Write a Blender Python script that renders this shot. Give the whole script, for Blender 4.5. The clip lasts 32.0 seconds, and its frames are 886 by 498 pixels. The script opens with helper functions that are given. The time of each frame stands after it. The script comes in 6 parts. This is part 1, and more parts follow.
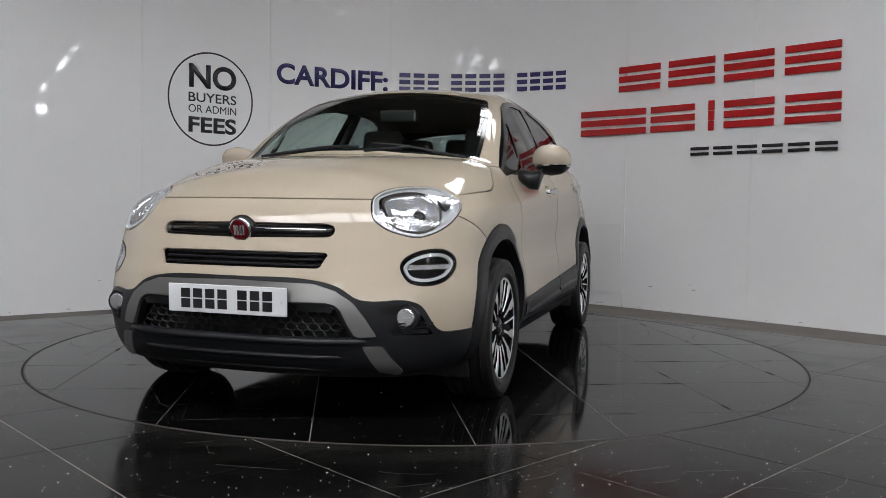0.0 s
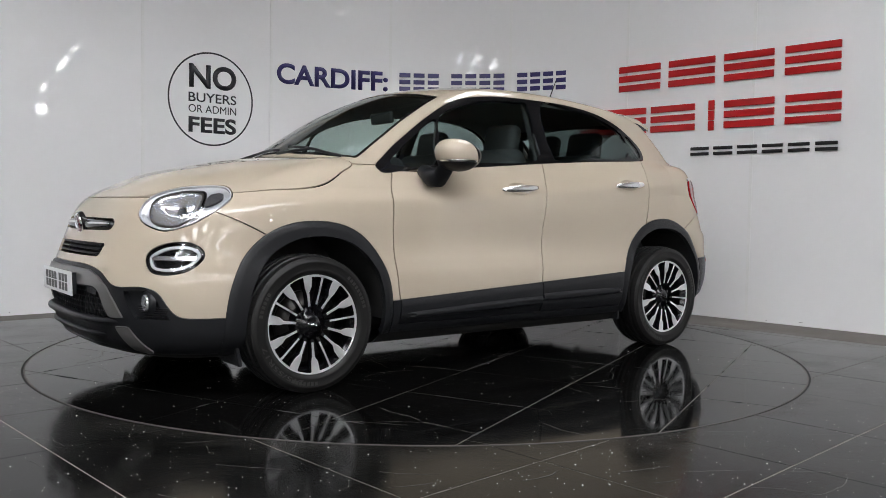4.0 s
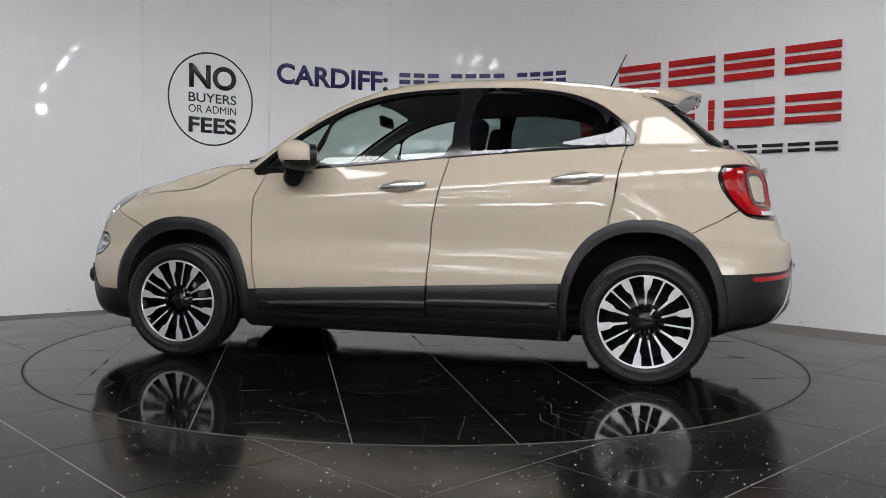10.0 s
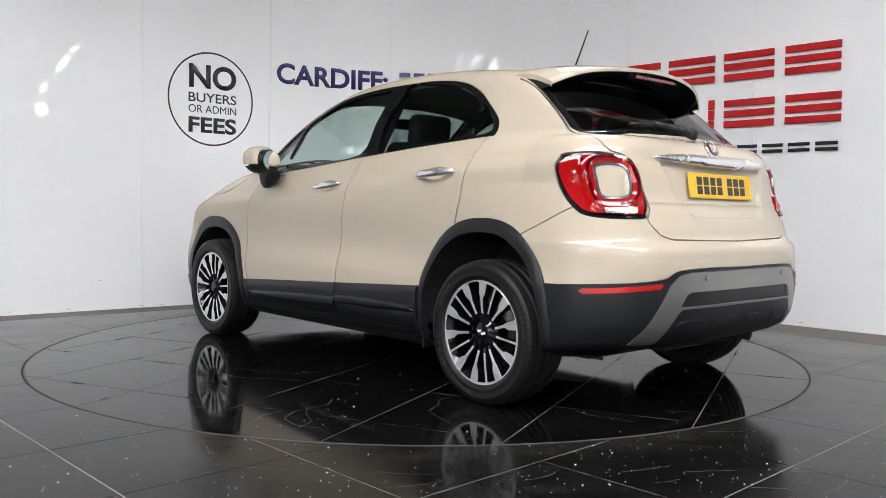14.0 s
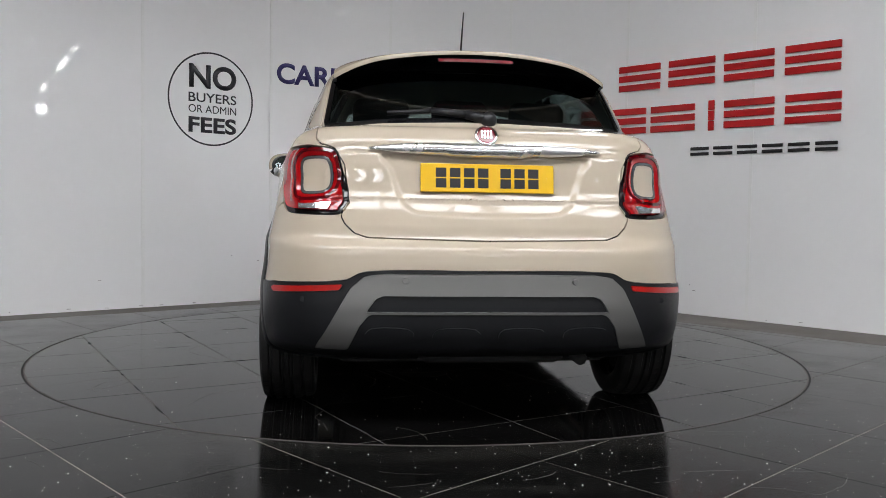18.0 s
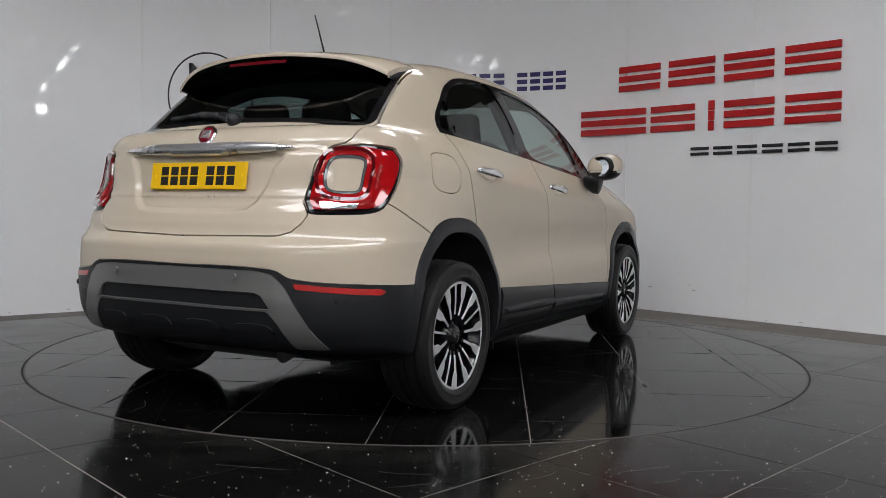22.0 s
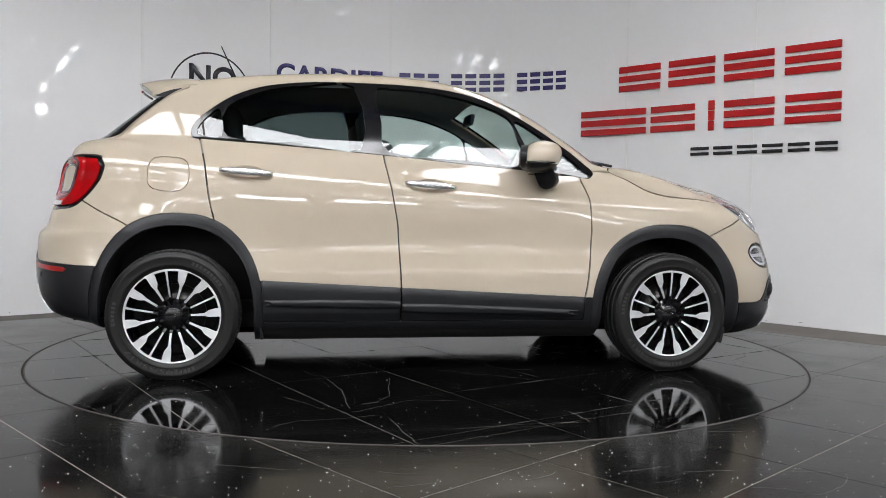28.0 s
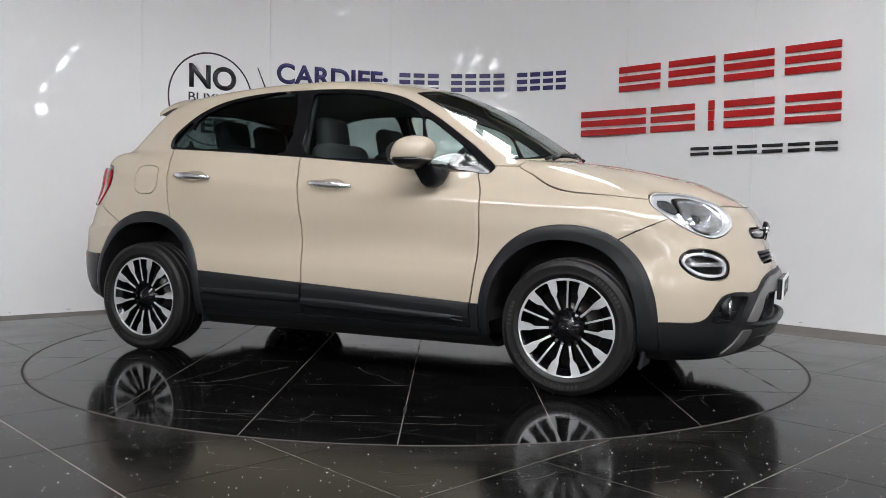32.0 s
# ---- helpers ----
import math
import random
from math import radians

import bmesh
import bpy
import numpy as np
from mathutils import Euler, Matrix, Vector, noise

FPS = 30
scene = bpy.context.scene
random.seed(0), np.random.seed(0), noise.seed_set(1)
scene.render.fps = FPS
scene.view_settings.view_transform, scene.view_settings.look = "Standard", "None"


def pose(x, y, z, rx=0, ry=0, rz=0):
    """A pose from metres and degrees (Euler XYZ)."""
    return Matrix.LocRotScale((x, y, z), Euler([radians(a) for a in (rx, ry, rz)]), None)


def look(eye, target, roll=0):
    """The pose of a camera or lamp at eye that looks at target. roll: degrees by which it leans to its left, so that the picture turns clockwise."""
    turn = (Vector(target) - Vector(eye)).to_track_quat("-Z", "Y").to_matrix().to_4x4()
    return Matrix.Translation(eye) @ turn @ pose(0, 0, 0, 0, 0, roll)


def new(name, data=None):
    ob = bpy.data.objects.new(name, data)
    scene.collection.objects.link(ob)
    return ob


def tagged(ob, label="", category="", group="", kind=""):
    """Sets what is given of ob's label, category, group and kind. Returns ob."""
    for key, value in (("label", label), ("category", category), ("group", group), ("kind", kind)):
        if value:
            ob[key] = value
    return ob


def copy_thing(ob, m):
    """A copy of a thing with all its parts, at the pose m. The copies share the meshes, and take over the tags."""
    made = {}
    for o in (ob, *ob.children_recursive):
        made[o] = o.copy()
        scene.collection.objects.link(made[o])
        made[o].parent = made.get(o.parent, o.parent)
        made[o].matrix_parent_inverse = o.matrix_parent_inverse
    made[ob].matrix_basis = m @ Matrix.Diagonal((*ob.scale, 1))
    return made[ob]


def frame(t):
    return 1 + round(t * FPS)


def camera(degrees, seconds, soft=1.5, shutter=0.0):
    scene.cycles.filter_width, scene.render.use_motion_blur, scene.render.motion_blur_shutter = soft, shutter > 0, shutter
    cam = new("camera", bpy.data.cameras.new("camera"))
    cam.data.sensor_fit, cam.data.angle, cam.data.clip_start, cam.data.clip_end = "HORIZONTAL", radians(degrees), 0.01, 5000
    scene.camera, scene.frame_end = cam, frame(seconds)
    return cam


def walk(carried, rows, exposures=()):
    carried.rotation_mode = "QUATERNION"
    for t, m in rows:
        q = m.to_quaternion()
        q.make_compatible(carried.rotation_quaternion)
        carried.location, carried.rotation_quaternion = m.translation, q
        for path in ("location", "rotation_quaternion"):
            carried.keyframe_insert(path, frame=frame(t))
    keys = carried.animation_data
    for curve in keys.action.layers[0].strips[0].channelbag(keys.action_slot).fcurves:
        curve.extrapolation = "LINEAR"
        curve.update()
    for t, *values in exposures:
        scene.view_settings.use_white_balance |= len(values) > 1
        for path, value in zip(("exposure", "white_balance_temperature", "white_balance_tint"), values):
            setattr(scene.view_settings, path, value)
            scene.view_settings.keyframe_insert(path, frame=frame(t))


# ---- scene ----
# ---- camera: it stands still on a tripod ----
cam = camera(55.94, 32.0, soft=0.75)
EYE = (0.0, -5.196, 0.845)
STAND = look(EYE, (EYE[0] + 0.02474, EYE[1] + 0.99867, EYE[2] - 0.04533), 0.884)
walk(cam, [(0, STAND), (32, STAND)], [(0, 0.33), (1, 0.56), (3.5, 0.68), (6, 0.68), (8, 0.61), (10, 0.58), (12, 0.66), (13, 1.04), (14, 1.12), (17, 0.91), (19, 0.29), (20, 0.29), (22, 0.34), (23, 0.39), (24, 0.66), (25, 0.81), (28, 0.84), (32, 0.86)])

# ---- the turntable's heading in degrees, every two seconds ----
TURN = [250.97, 233.75, 216.34, 199.27, 181.97, 164.72, 147.6, 130.18, 112.87, 95.1, 77.46, 60.41, 42.89, 25.61, 8.33, -8.69, -26.21]

# ---- light: overcast daylight through the rooflights, and the shop's own strip lamps ----
world = bpy.data.worlds.new("hall_sky")
world.use_nodes = True
scene.world = world
sky = world.node_tree.nodes.new("ShaderNodeTexSky")
sky.sky_type, sky.sun_disc, sky.sun_elevation, sky.sun_rotation = "NISHITA", False, radians(40), radians(200)
world.node_tree.links.new(sky.outputs[0], world.node_tree.nodes["Background"].inputs[0])
world.node_tree.nodes["Background"].inputs[1].default_value = 0.08
scene.view_settings.exposure = 0.0


# ---- materials ----
def mat(name, colour=(.5, .5, .5), rough=.5, metal=0.0, coat=0.0, grain=0.0, grain_size=40.0, bump=0.0, bump_size=200.0, vary=0.0, emit=None, strength=0.0, rough_vary=0.0, space="Object", spec=.5, coat_rough=.03):
    """A surface with two scales of variation: broad mottling and fine grain, in colour, gloss and relief."""
    m = bpy.data.materials.new(name)
    m.use_nodes = True
    t = m.node_tree
    b = t.nodes["Principled BSDF"]
    b.inputs["Base Color"].default_value = (*colour, 1)
    b.inputs["Roughness"].default_value = rough
    b.inputs["Metallic"].default_value = metal
    b.inputs["Coat Weight"].default_value = coat
    b.inputs["Coat Roughness"].default_value = coat_rough
    b.inputs["Specular IOR Level"].default_value = spec
    m.diffuse_color = (*colour, 1)
    if emit:
        b.inputs["Emission Color"].default_value = (*emit, 1)
        b.inputs["Emission Strength"].default_value = strength
    if grain or vary or bump or rough_vary:
        co = t.nodes.new("ShaderNodeTexCoord")
        fine = t.nodes.new("ShaderNodeTexNoise")
        fine.inputs["Scale"].default_value = grain_size
        fine.inputs["Detail"].default_value = 6
        broad = t.nodes.new("ShaderNodeTexNoise")
        broad.inputs["Scale"].default_value = grain_size / 14
        broad.inputs["Detail"].default_value = 3
        for n in (fine, broad):
            t.links.new(co.outputs[space], n.inputs["Vector"])
        if grain or vary:
            mix = t.nodes.new("ShaderNodeMix")
            mix.data_type, mix.blend_type = "RGBA", "MULTIPLY"
            mix.inputs[0].default_value = 1
            mix.inputs[6].default_value = (*colour, 1)
            add = t.nodes.new("ShaderNodeMath")
            add.operation = "MULTIPLY_ADD"
            t.links.new(fine.outputs["Fac"], add.inputs[0])
            add.inputs[1].default_value = 2 * grain
            add2 = t.nodes.new("ShaderNodeMath")
            add2.operation = "MULTIPLY_ADD"
            t.links.new(broad.outputs["Fac"], add2.inputs[0])
            add2.inputs[1].default_value = 2 * vary
            add2.inputs[2].default_value = 1 - grain - vary
            t.links.new(add2.outputs[0], add.inputs[2])
            t.links.new(add.outputs[0], mix.inputs[7])
            t.links.new(mix.outputs[2], b.inputs["Base Color"])
        if rough_vary:
            r = t.nodes.new("ShaderNodeMapRange")
            r.inputs[1].default_value, r.inputs[2].default_value = .3, .7
            r.inputs[3].default_value, r.inputs[4].default_value = max(rough - rough_vary, .01), rough + rough_vary
            t.links.new(broad.outputs["Fac"], r.inputs[0])
            t.links.new(r.outputs[0], b.inputs["Roughness"])
        if bump:
            bn = t.nodes.new("ShaderNodeTexNoise")
            bn.inputs["Scale"].default_value = bump_size
            bn.inputs["Detail"].default_value = 4
            t.links.new(co.outputs[space], bn.inputs["Vector"])
            bp = t.nodes.new("ShaderNodeBump")
            bp.inputs["Strength"].default_value = bump
            bp.inputs["Distance"].default_value = .002
            t.links.new(bn.outputs["Fac"], bp.inputs["Height"])
            t.links.new(bp.outputs[0], b.inputs["Normal"])
    return m


def dusty(m, scale=2.2, amount=.5, colour=(.11, .105, .095), ring=0.0):
    """Adds swept, patchy dust and fine scratches over a polished floor."""
    t = m.node_tree
    b = t.nodes["Principled BSDF"]
    co = t.nodes.new("ShaderNodeTexCoord")
    mp = t.nodes.new("ShaderNodeMapping")
    mp.inputs["Rotation"].default_value = (0, 0, .5)
    mp.inputs["Scale"].default_value = (1.0, 4.5, 1.0)
    t.links.new(co.outputs["Object"], mp.inputs[0])
    patch = t.nodes.new("ShaderNodeTexNoise")
    patch.inputs["Scale"].default_value, patch.inputs["Detail"].default_value, patch.inputs["Roughness"].default_value = scale, 8, .72
    t.links.new(mp.outputs[0], patch.inputs["Vector"])
    speck = t.nodes.new("ShaderNodeTexNoise")
    speck.inputs["Scale"].default_value, speck.inputs["Detail"].default_value = 240, 2
    t.links.new(co.outputs["Object"], speck.inputs["Vector"])
    r1, r2 = t.nodes.new("ShaderNodeMapRange"), t.nodes.new("ShaderNodeMapRange")
    r1.inputs[1].default_value, r1.inputs[2].default_value, r1.inputs[4].default_value = .52, .78, amount
    r2.inputs[1].default_value, r2.inputs[2].default_value, r2.inputs[3].default_value, r2.inputs[4].default_value = .45, .75, .25, 1.0
    t.links.new(patch.outputs["Fac"], r1.inputs[0])
    t.links.new(speck.outputs["Fac"], r2.inputs[0])
    if ring:
        length = t.nodes.new("ShaderNodeVectorMath")
        length.operation = "LENGTH"
        t.links.new(co.outputs["Object"], length.inputs[0])
        near = t.nodes.new("ShaderNodeMapRange")
        near.inputs[1].default_value, near.inputs[2].default_value = ring, ring + .22
        near.inputs[3].default_value, near.inputs[4].default_value = .16, 0
        t.links.new(length.outputs["Value"], near.inputs[0])
        more = t.nodes.new("ShaderNodeMath")
        t.links.new(near.outputs[0], more.inputs[0])
        t.links.new(patch.outputs["Fac"], more.inputs[1])
        t.links.new(more.outputs[0], r1.inputs[0])
    k = t.nodes.new("ShaderNodeMath")
    k.operation = "MULTIPLY"
    t.links.new(r1.outputs[0], k.inputs[0])
    t.links.new(r2.outputs[0], k.inputs[1])
    mix = t.nodes.new("ShaderNodeMix")
    mix.data_type = "RGBA"
    old = b.inputs["Base Color"].links[0].from_socket
    t.links.new(k.outputs[0], mix.inputs[0])
    t.links.new(old, mix.inputs[6])
    mix.inputs[7].default_value = (*colour, 1)
    t.links.new(mix.outputs[2], b.inputs["Base Color"])
    add = t.nodes.new("ShaderNodeMath")
    add.operation = "MULTIPLY_ADD"
    t.links.new(k.outputs[0], add.inputs[0])
    add.inputs[1].default_value = .35
    t.links.new(b.inputs["Roughness"].links[0].from_socket, add.inputs[2])
    t.links.new(add.outputs[0], b.inputs["Roughness"])


def glass(name, tint, rough=0.0, clear=1.0):
    """Thin tinted glass: a clear coat of gloss over a see-through tint."""
    m = bpy.data.materials.new(name)
    m.use_nodes = True
    t = m.node_tree
    t.nodes.remove(t.nodes["Principled BSDF"])
    out = t.nodes["Material Output"]
    tr = t.nodes.new("ShaderNodeBsdfTransparent")
    tr.inputs[0].default_value = (*tint, 1)
    gl = t.nodes.new("ShaderNodeBsdfGlossy")
    gl.inputs["Roughness"].default_value = rough
    lw = t.nodes.new("ShaderNodeLayerWeight")
    lw.inputs[0].default_value = .5
    pw = t.nodes.new("ShaderNodeMath")
    pw.operation = "POWER"
    pw.inputs[1].default_value = 5
    t.links.new(lw.outputs["Facing"], pw.inputs[0])
    fr = t.nodes.new("ShaderNodeMath")
    fr.operation = "MULTIPLY_ADD"
    fr.inputs[1].default_value, fr.inputs[2].default_value = .94, .06
    t.links.new(pw.outputs[0], fr.inputs[0])
    mx = t.nodes.new("ShaderNodeMixShader")
    t.links.new(fr.outputs[0], mx.inputs[0])
    t.links.new(tr.outputs[0], mx.inputs[1])
    t.links.new(gl.outputs[0], mx.inputs[2])
    t.links.new(mx.outputs[0], out.inputs[0])
    m.diffuse_color = (*tint, 1)
    return m


M_PAINT = mat("cream_beige_paint", (.465, .398, .313), .5, coat=1.0, vary=.015, grain_size=8, spec=0.0, coat_rough=.012)
M_BLACK = mat("black_textured_plastic", (.0115, .0120, .0138), .37, spec=.34, grain=.12, grain_size=160, bump=.25, bump_size=900)
M_GLOSSBLACK = mat("gloss_black_plastic", (.008, .008, .009), .10, vary=.05, grain_size=30)
M_RUBBER = mat("tyre_rubber", (.0085, .0082, .008), .44, spec=.3, grain=.2, grain_size=60, vary=.15, bump=.15, bump_size=500)
M_RUBBERMARK = mat("raised_rubber_mark", (.03, .029, .028), .4, spec=.4, vary=.1, grain_size=80)
M_SATIN = mat("satin_chrome", (.80, .80, .81), .27, metal=.85, rough_vary=.05, grain_size=60)
M_SILVER = mat("satin_silver_plastic", (.27, .265, .26), .34, metal=.7, vary=.06, grain_size=60)
M_CHROME = mat("chrome", (.82, .82, .83), .08, metal=1.0, rough_vary=.03, grain_size=40)
M_ALLOY = mat("machined_alloy", (.80, .80, .81), .36, metal=.75, grain=.04, grain_size=300, rough_vary=.05)
M_DARKWELL = mat("dark_liner", (.012, .012, .012), .85, grain=.2, grain_size=60)
M_WALL = mat("gloss_white_panel", (.785, .782, .785), .009, vary=.03, grain=.012, grain_size=14, rough_vary=.004, space="Object", spec=.3)
M_TRIMWHITE = mat("white_joint_trim", (.74, .74, .73), .3, vary=.05, grain=.05, grain_size=40)
M_TILE = mat("black_polished_tile", (.0045, .0044, .0042), .14, vary=.3, grain=.35, grain_size=34, rough_vary=.06, spec=.14)
M_TABLETILE = mat("black_turntable_tile", (.0032, .0031, .003), .075, vary=.3, grain=.35, grain_size=34, rough_vary=.04, spec=.18)
dusty(M_TILE, 1.6, .42, ring=2.24)
dusty(M_TILE, .45, .34, colour=(.085, .074, .062))
dusty(M_TABLETILE, 1.3, .14)
M_TABLEGROUT = mat("dirty_grout", (.16, .15, .13), .8, grain=.2, grain_size=90)
M_GROUT = mat("pale_grout", (.34, .31, .27), .8, grain=.2, grain_size=90)
M_MARGIN = mat("dusty_screed", (.088, .077, .065), .6, vary=.35, grain=.3, grain_size=26, rough_vary=.12, bump=.3, bump_size=120)
M_HALL = mat("hall_cladding", (.40, .39, .37), .7, vary=.15, grain=.1, grain_size=10)
M_ROOF = mat("dark_roof_lining", (.34, .285, .235), .8, vary=.25, grain=.15, grain_size=8)
M_STEEL = mat("painted_steel_truss", (.07, .06, .055), .6, vary=.2, grain=.1, grain_size=20)
M_LIGHT = mat("rooflight_sheet", (.8, .8, .8), .4, emit=(.965, .98, 1.02), strength=9.0)
M_TUBE = mat("lamp_tube", (.9, .9, .9), .4, emit=(1.0, .99, .97), strength=30.0)
M_DIFFUSER = mat("lamp_diffuser", (.9, .9, .9), .4, emit=(1.0, .99, .97), strength=16.0)
M_RED = mat("red_sign_acrylic", (.42, .012, .014), .28, vary=.08, grain=.04, grain_size=50)
M_SIGNBLACK = mat("black_sign_acrylic", (.012, .012, .013), .3, vary=.1, grain_size=50)
M_NAVY = mat("navy_vinyl", (.022, .016, .11), .35, vary=.06, grain_size=50)
M_CHARCOAL = mat("charcoal_vinyl", (.013, .013, .017), .35, vary=.06, grain_size=50)


# ---- mesh helpers ----
def mesh_of(name, v, f, material, smooth=False):
    me = bpy.data.meshes.new(name)
    me.from_pydata([tuple(p) for p in v], [], [tuple(int(i) for i in q) for q in f])
    me.materials.append(material)
    if smooth:
        me.polygons.foreach_set("use_smooth", [True] * len(me.polygons))
    me.update()
    return me


def part(name, bm, material, parent=None, label="", smooth=False, at=None, kind=""):
    """Links a bmesh, or a mesh that is made already, as one mesh object under a thing or part."""
    if isinstance(bm, bmesh.types.BMesh):
        me = bpy.data.meshes.new(name)
        bm.to_mesh(me)
        bm.free()
        me.materials.append(material)
        if smooth:
            me.polygons.foreach_set("use_smooth", [True] * len(me.polygons))
    else:
        me = bm
    ob = new(name, me)
    if parent is not None:
        ob.parent = parent
    if at is not None:
        ob.matrix_basis = at
    return tagged(ob, label, kind=kind)


def mesh_from(bm, name, material):
    me = bpy.data.meshes.new(name)
    bm.to_mesh(me)
    bm.free()
    me.materials.append(material)
    return me


def box(bm, sx, sy, sz, m=Matrix(), bevel=0.0, seg=2):
    r = bmesh.ops.create_cube(bm, size=1, matrix=m @ Matrix.Diagonal((sx, sy, sz, 1)))
    if bevel:
        edges = list({e for v in r["verts"] for e in v.link_edges})
        bmesh.ops.bevel(bm, geom=edges, offset=bevel, segments=seg, profile=.5, affect="EDGES")
    return bm


def box_bm(sx, sy, sz, m=Matrix(), bevel=0.0, seg=2):
    return box(bmesh.new(), sx, sy, sz, m, bevel, seg)


def rod(bm, a, b, r, seg=10, r2=None):
    a, b = Vector(a), Vector(b)
    m = Matrix.Translation((a + b) / 2) @ (b - a).to_track_quat("Z", "Y").to_matrix().to_4x4()
    bmesh.ops.create_cone(bm, cap_ends=True, segments=seg, radius1=r, radius2=r if r2 is None else r2, depth=(b - a).length, matrix=m)
    return bm


def prism(outline, depth, m=Matrix(), bm=None, bevel=0.0):
    """A flat outline in its own xy plane, raised by depth along z."""
    bm = bm or bmesh.new()
    n = len(outline)
    lo = [bm.verts.new(m @ Vector((x, y, 0))) for x, y in outline]
    hi = [bm.verts.new(m @ Vector((x, y, depth))) for x, y in outline]
    bm.faces.new(hi)
    bm.faces.new(lo[::-1])
    for i in range(n):
        bm.faces.new((lo[i], lo[(i + 1) % n], hi[(i + 1) % n], hi[i]))
    return bm


def thing(name, label, category, group="", at=None, kind=""):
    ob = new(name)
    ob.empty_display_size = .2
    if at is not None:
        ob.matrix_basis = at
    return tagged(ob, label, category, group, kind)


M_BLUE = mat("blue_painted_steel", (.02, .05, .22), .45, vary=.12, grain=.06, grain_size=20)
M_GAP = mat("dark_gap", (.008, .008, .008), .9, vary=.1, grain_size=40)
M_DUST = mat("pale_dust_speck", (.75, .74, .70), .7, vary=.1, grain_size=400)
M_TIMBER = mat("stained_timber_purlin", (.21, .10, .045), .6, vary=.25, grain=.2, grain_size=16)
M_HALLWHITE = mat("painted_block_wall", (.40, .395, .38), .65, vary=.1, grain=.05, grain_size=14, bump=.2, bump_size=40)
M_WINDOW = mat("bright_window", (.8, .8, .8), .3, emit=(.95, .98, 1.03), strength=12.0)
# ---- the display bay: floor, turntable, curved panel wall ----
TABLE_R = 2.232
A0, A1 = radians(38.0), radians(-46.5)
START = Vector((-1.43, 2.53))
BEND = 2.44
CENTRE = START + BEND * Vector((math.sin(A0), -math.cos(A0)))


def wall_at(s):
    """The wall's foot and heading, s metres along it from the curve's start; it runs straight on at both ends."""
    if s < 0:
        return START + s * Vector((math.cos(A0), math.sin(A0))), A0
    length = BEND * (A0 - A1)
    a = A0 - min(s, length) / BEND
    p = CENTRE + BEND * Vector((-math.sin(a), math.cos(a)))
    if s > length:
        p = p + (s - length) * Vector((math.cos(A1), math.sin(A1)))
    return p, a


def wall_point(s, z, out=0.0):
    p, a = wall_at(s)
    n = Vector((math.sin(a), -math.cos(a)))
    return Vector((p.x + n.x * out, p.y + n.y * out, z))


def strip(s0, s1, z0, z1, thick, steps, material, name, front=0.0):
    """A piece of wall between two places along it, bent as the wall is."""
    v, f = [], []
    for i in range(steps + 1):
        s = s0 + (s1 - s0) * i / steps
        for z, o in ((z0, front), (z1, front), (z1, front - thick), (z0, front - thick)):
            v.append(wall_point(s, z, o))
    for i in range(steps):
        for k in range(4):
            a, b = i * 4 + k, i * 4 + (k + 1) % 4
            f.append((a, b, b + 4, a + 4))
    f.append((3, 2, 1, 0))
    k = steps * 4
    f.append((k, k + 1, k + 2, k + 3))
    me = mesh_of(name, v, [q[::-1] for q in f], material, True)
    turn = []
    for k, q in enumerate(me.polygons):
        for i in q.vertices:
            a = wall_at(s0 + (s1 - s0) * (i // 4) / steps)[1]
            turn.append((math.sin(a), -math.cos(a), 0) if k < 4 * steps and k % 4 == 0 else tuple(q.normal))
    me.normals_split_custom_set(turn)
    return me


WALL_TOP = 2.95
wall = tagged(new("wall_display"), "gloss white panelled wall curving behind the turntable", "wall", kind="structure")
PANEL = 1.177
for i in range(-5, 9):
    s0, s1 = .03 + i * PANEL, .03 + (i + 1) * PANEL
    n = 14 if -1 <= i <= 3 else 1
    part("panel", strip(s0 + .002, s1 - .002, 0.0, WALL_TOP, .02, n, M_WALL, "panel"), M_WALL, wall)
    part("joint_trim", strip(s1 - .013, s1 + .013, .03, WALL_TOP, .003, 1, M_TRIMWHITE, "joint_trim", .003), M_TRIMWHITE, wall)
part("backing", strip(-5 * PANEL, 9 * PANEL, 0.0, WALL_TOP, .06, 60, M_HALL, "backing", -.022), M_HALL, wall)

# floor slab of the hall
floor = tagged(new("floor", mesh_of("floor", [(-16, -22, -.0016), (20, -22, -.0016), (20, 9, -.0016), (-16, 9, -.0016)], [(0, 1, 2, 3)], M_GROUT)), "black polished tile floor with pale joints and dust", "floor", kind="structure")


def clip_poly(poly, nx, ny, c):
    """The part of a polygon with nx*x + ny*y <= c."""
    out = []
    for i, p in enumerate(poly):
        q = poly[(i + 1) % len(poly)]
        dp, dq = nx * p[0] + ny * p[1] - c, nx * q[0] + ny * q[1] - c
        if dp <= 0:
            out.append(p)
        if dp * dq < 0:
            t = dp / (dp - dq)
            out.append((p[0] + t * (q[0] - p[0]), p[1] + t * (q[1] - p[1])))
    return out


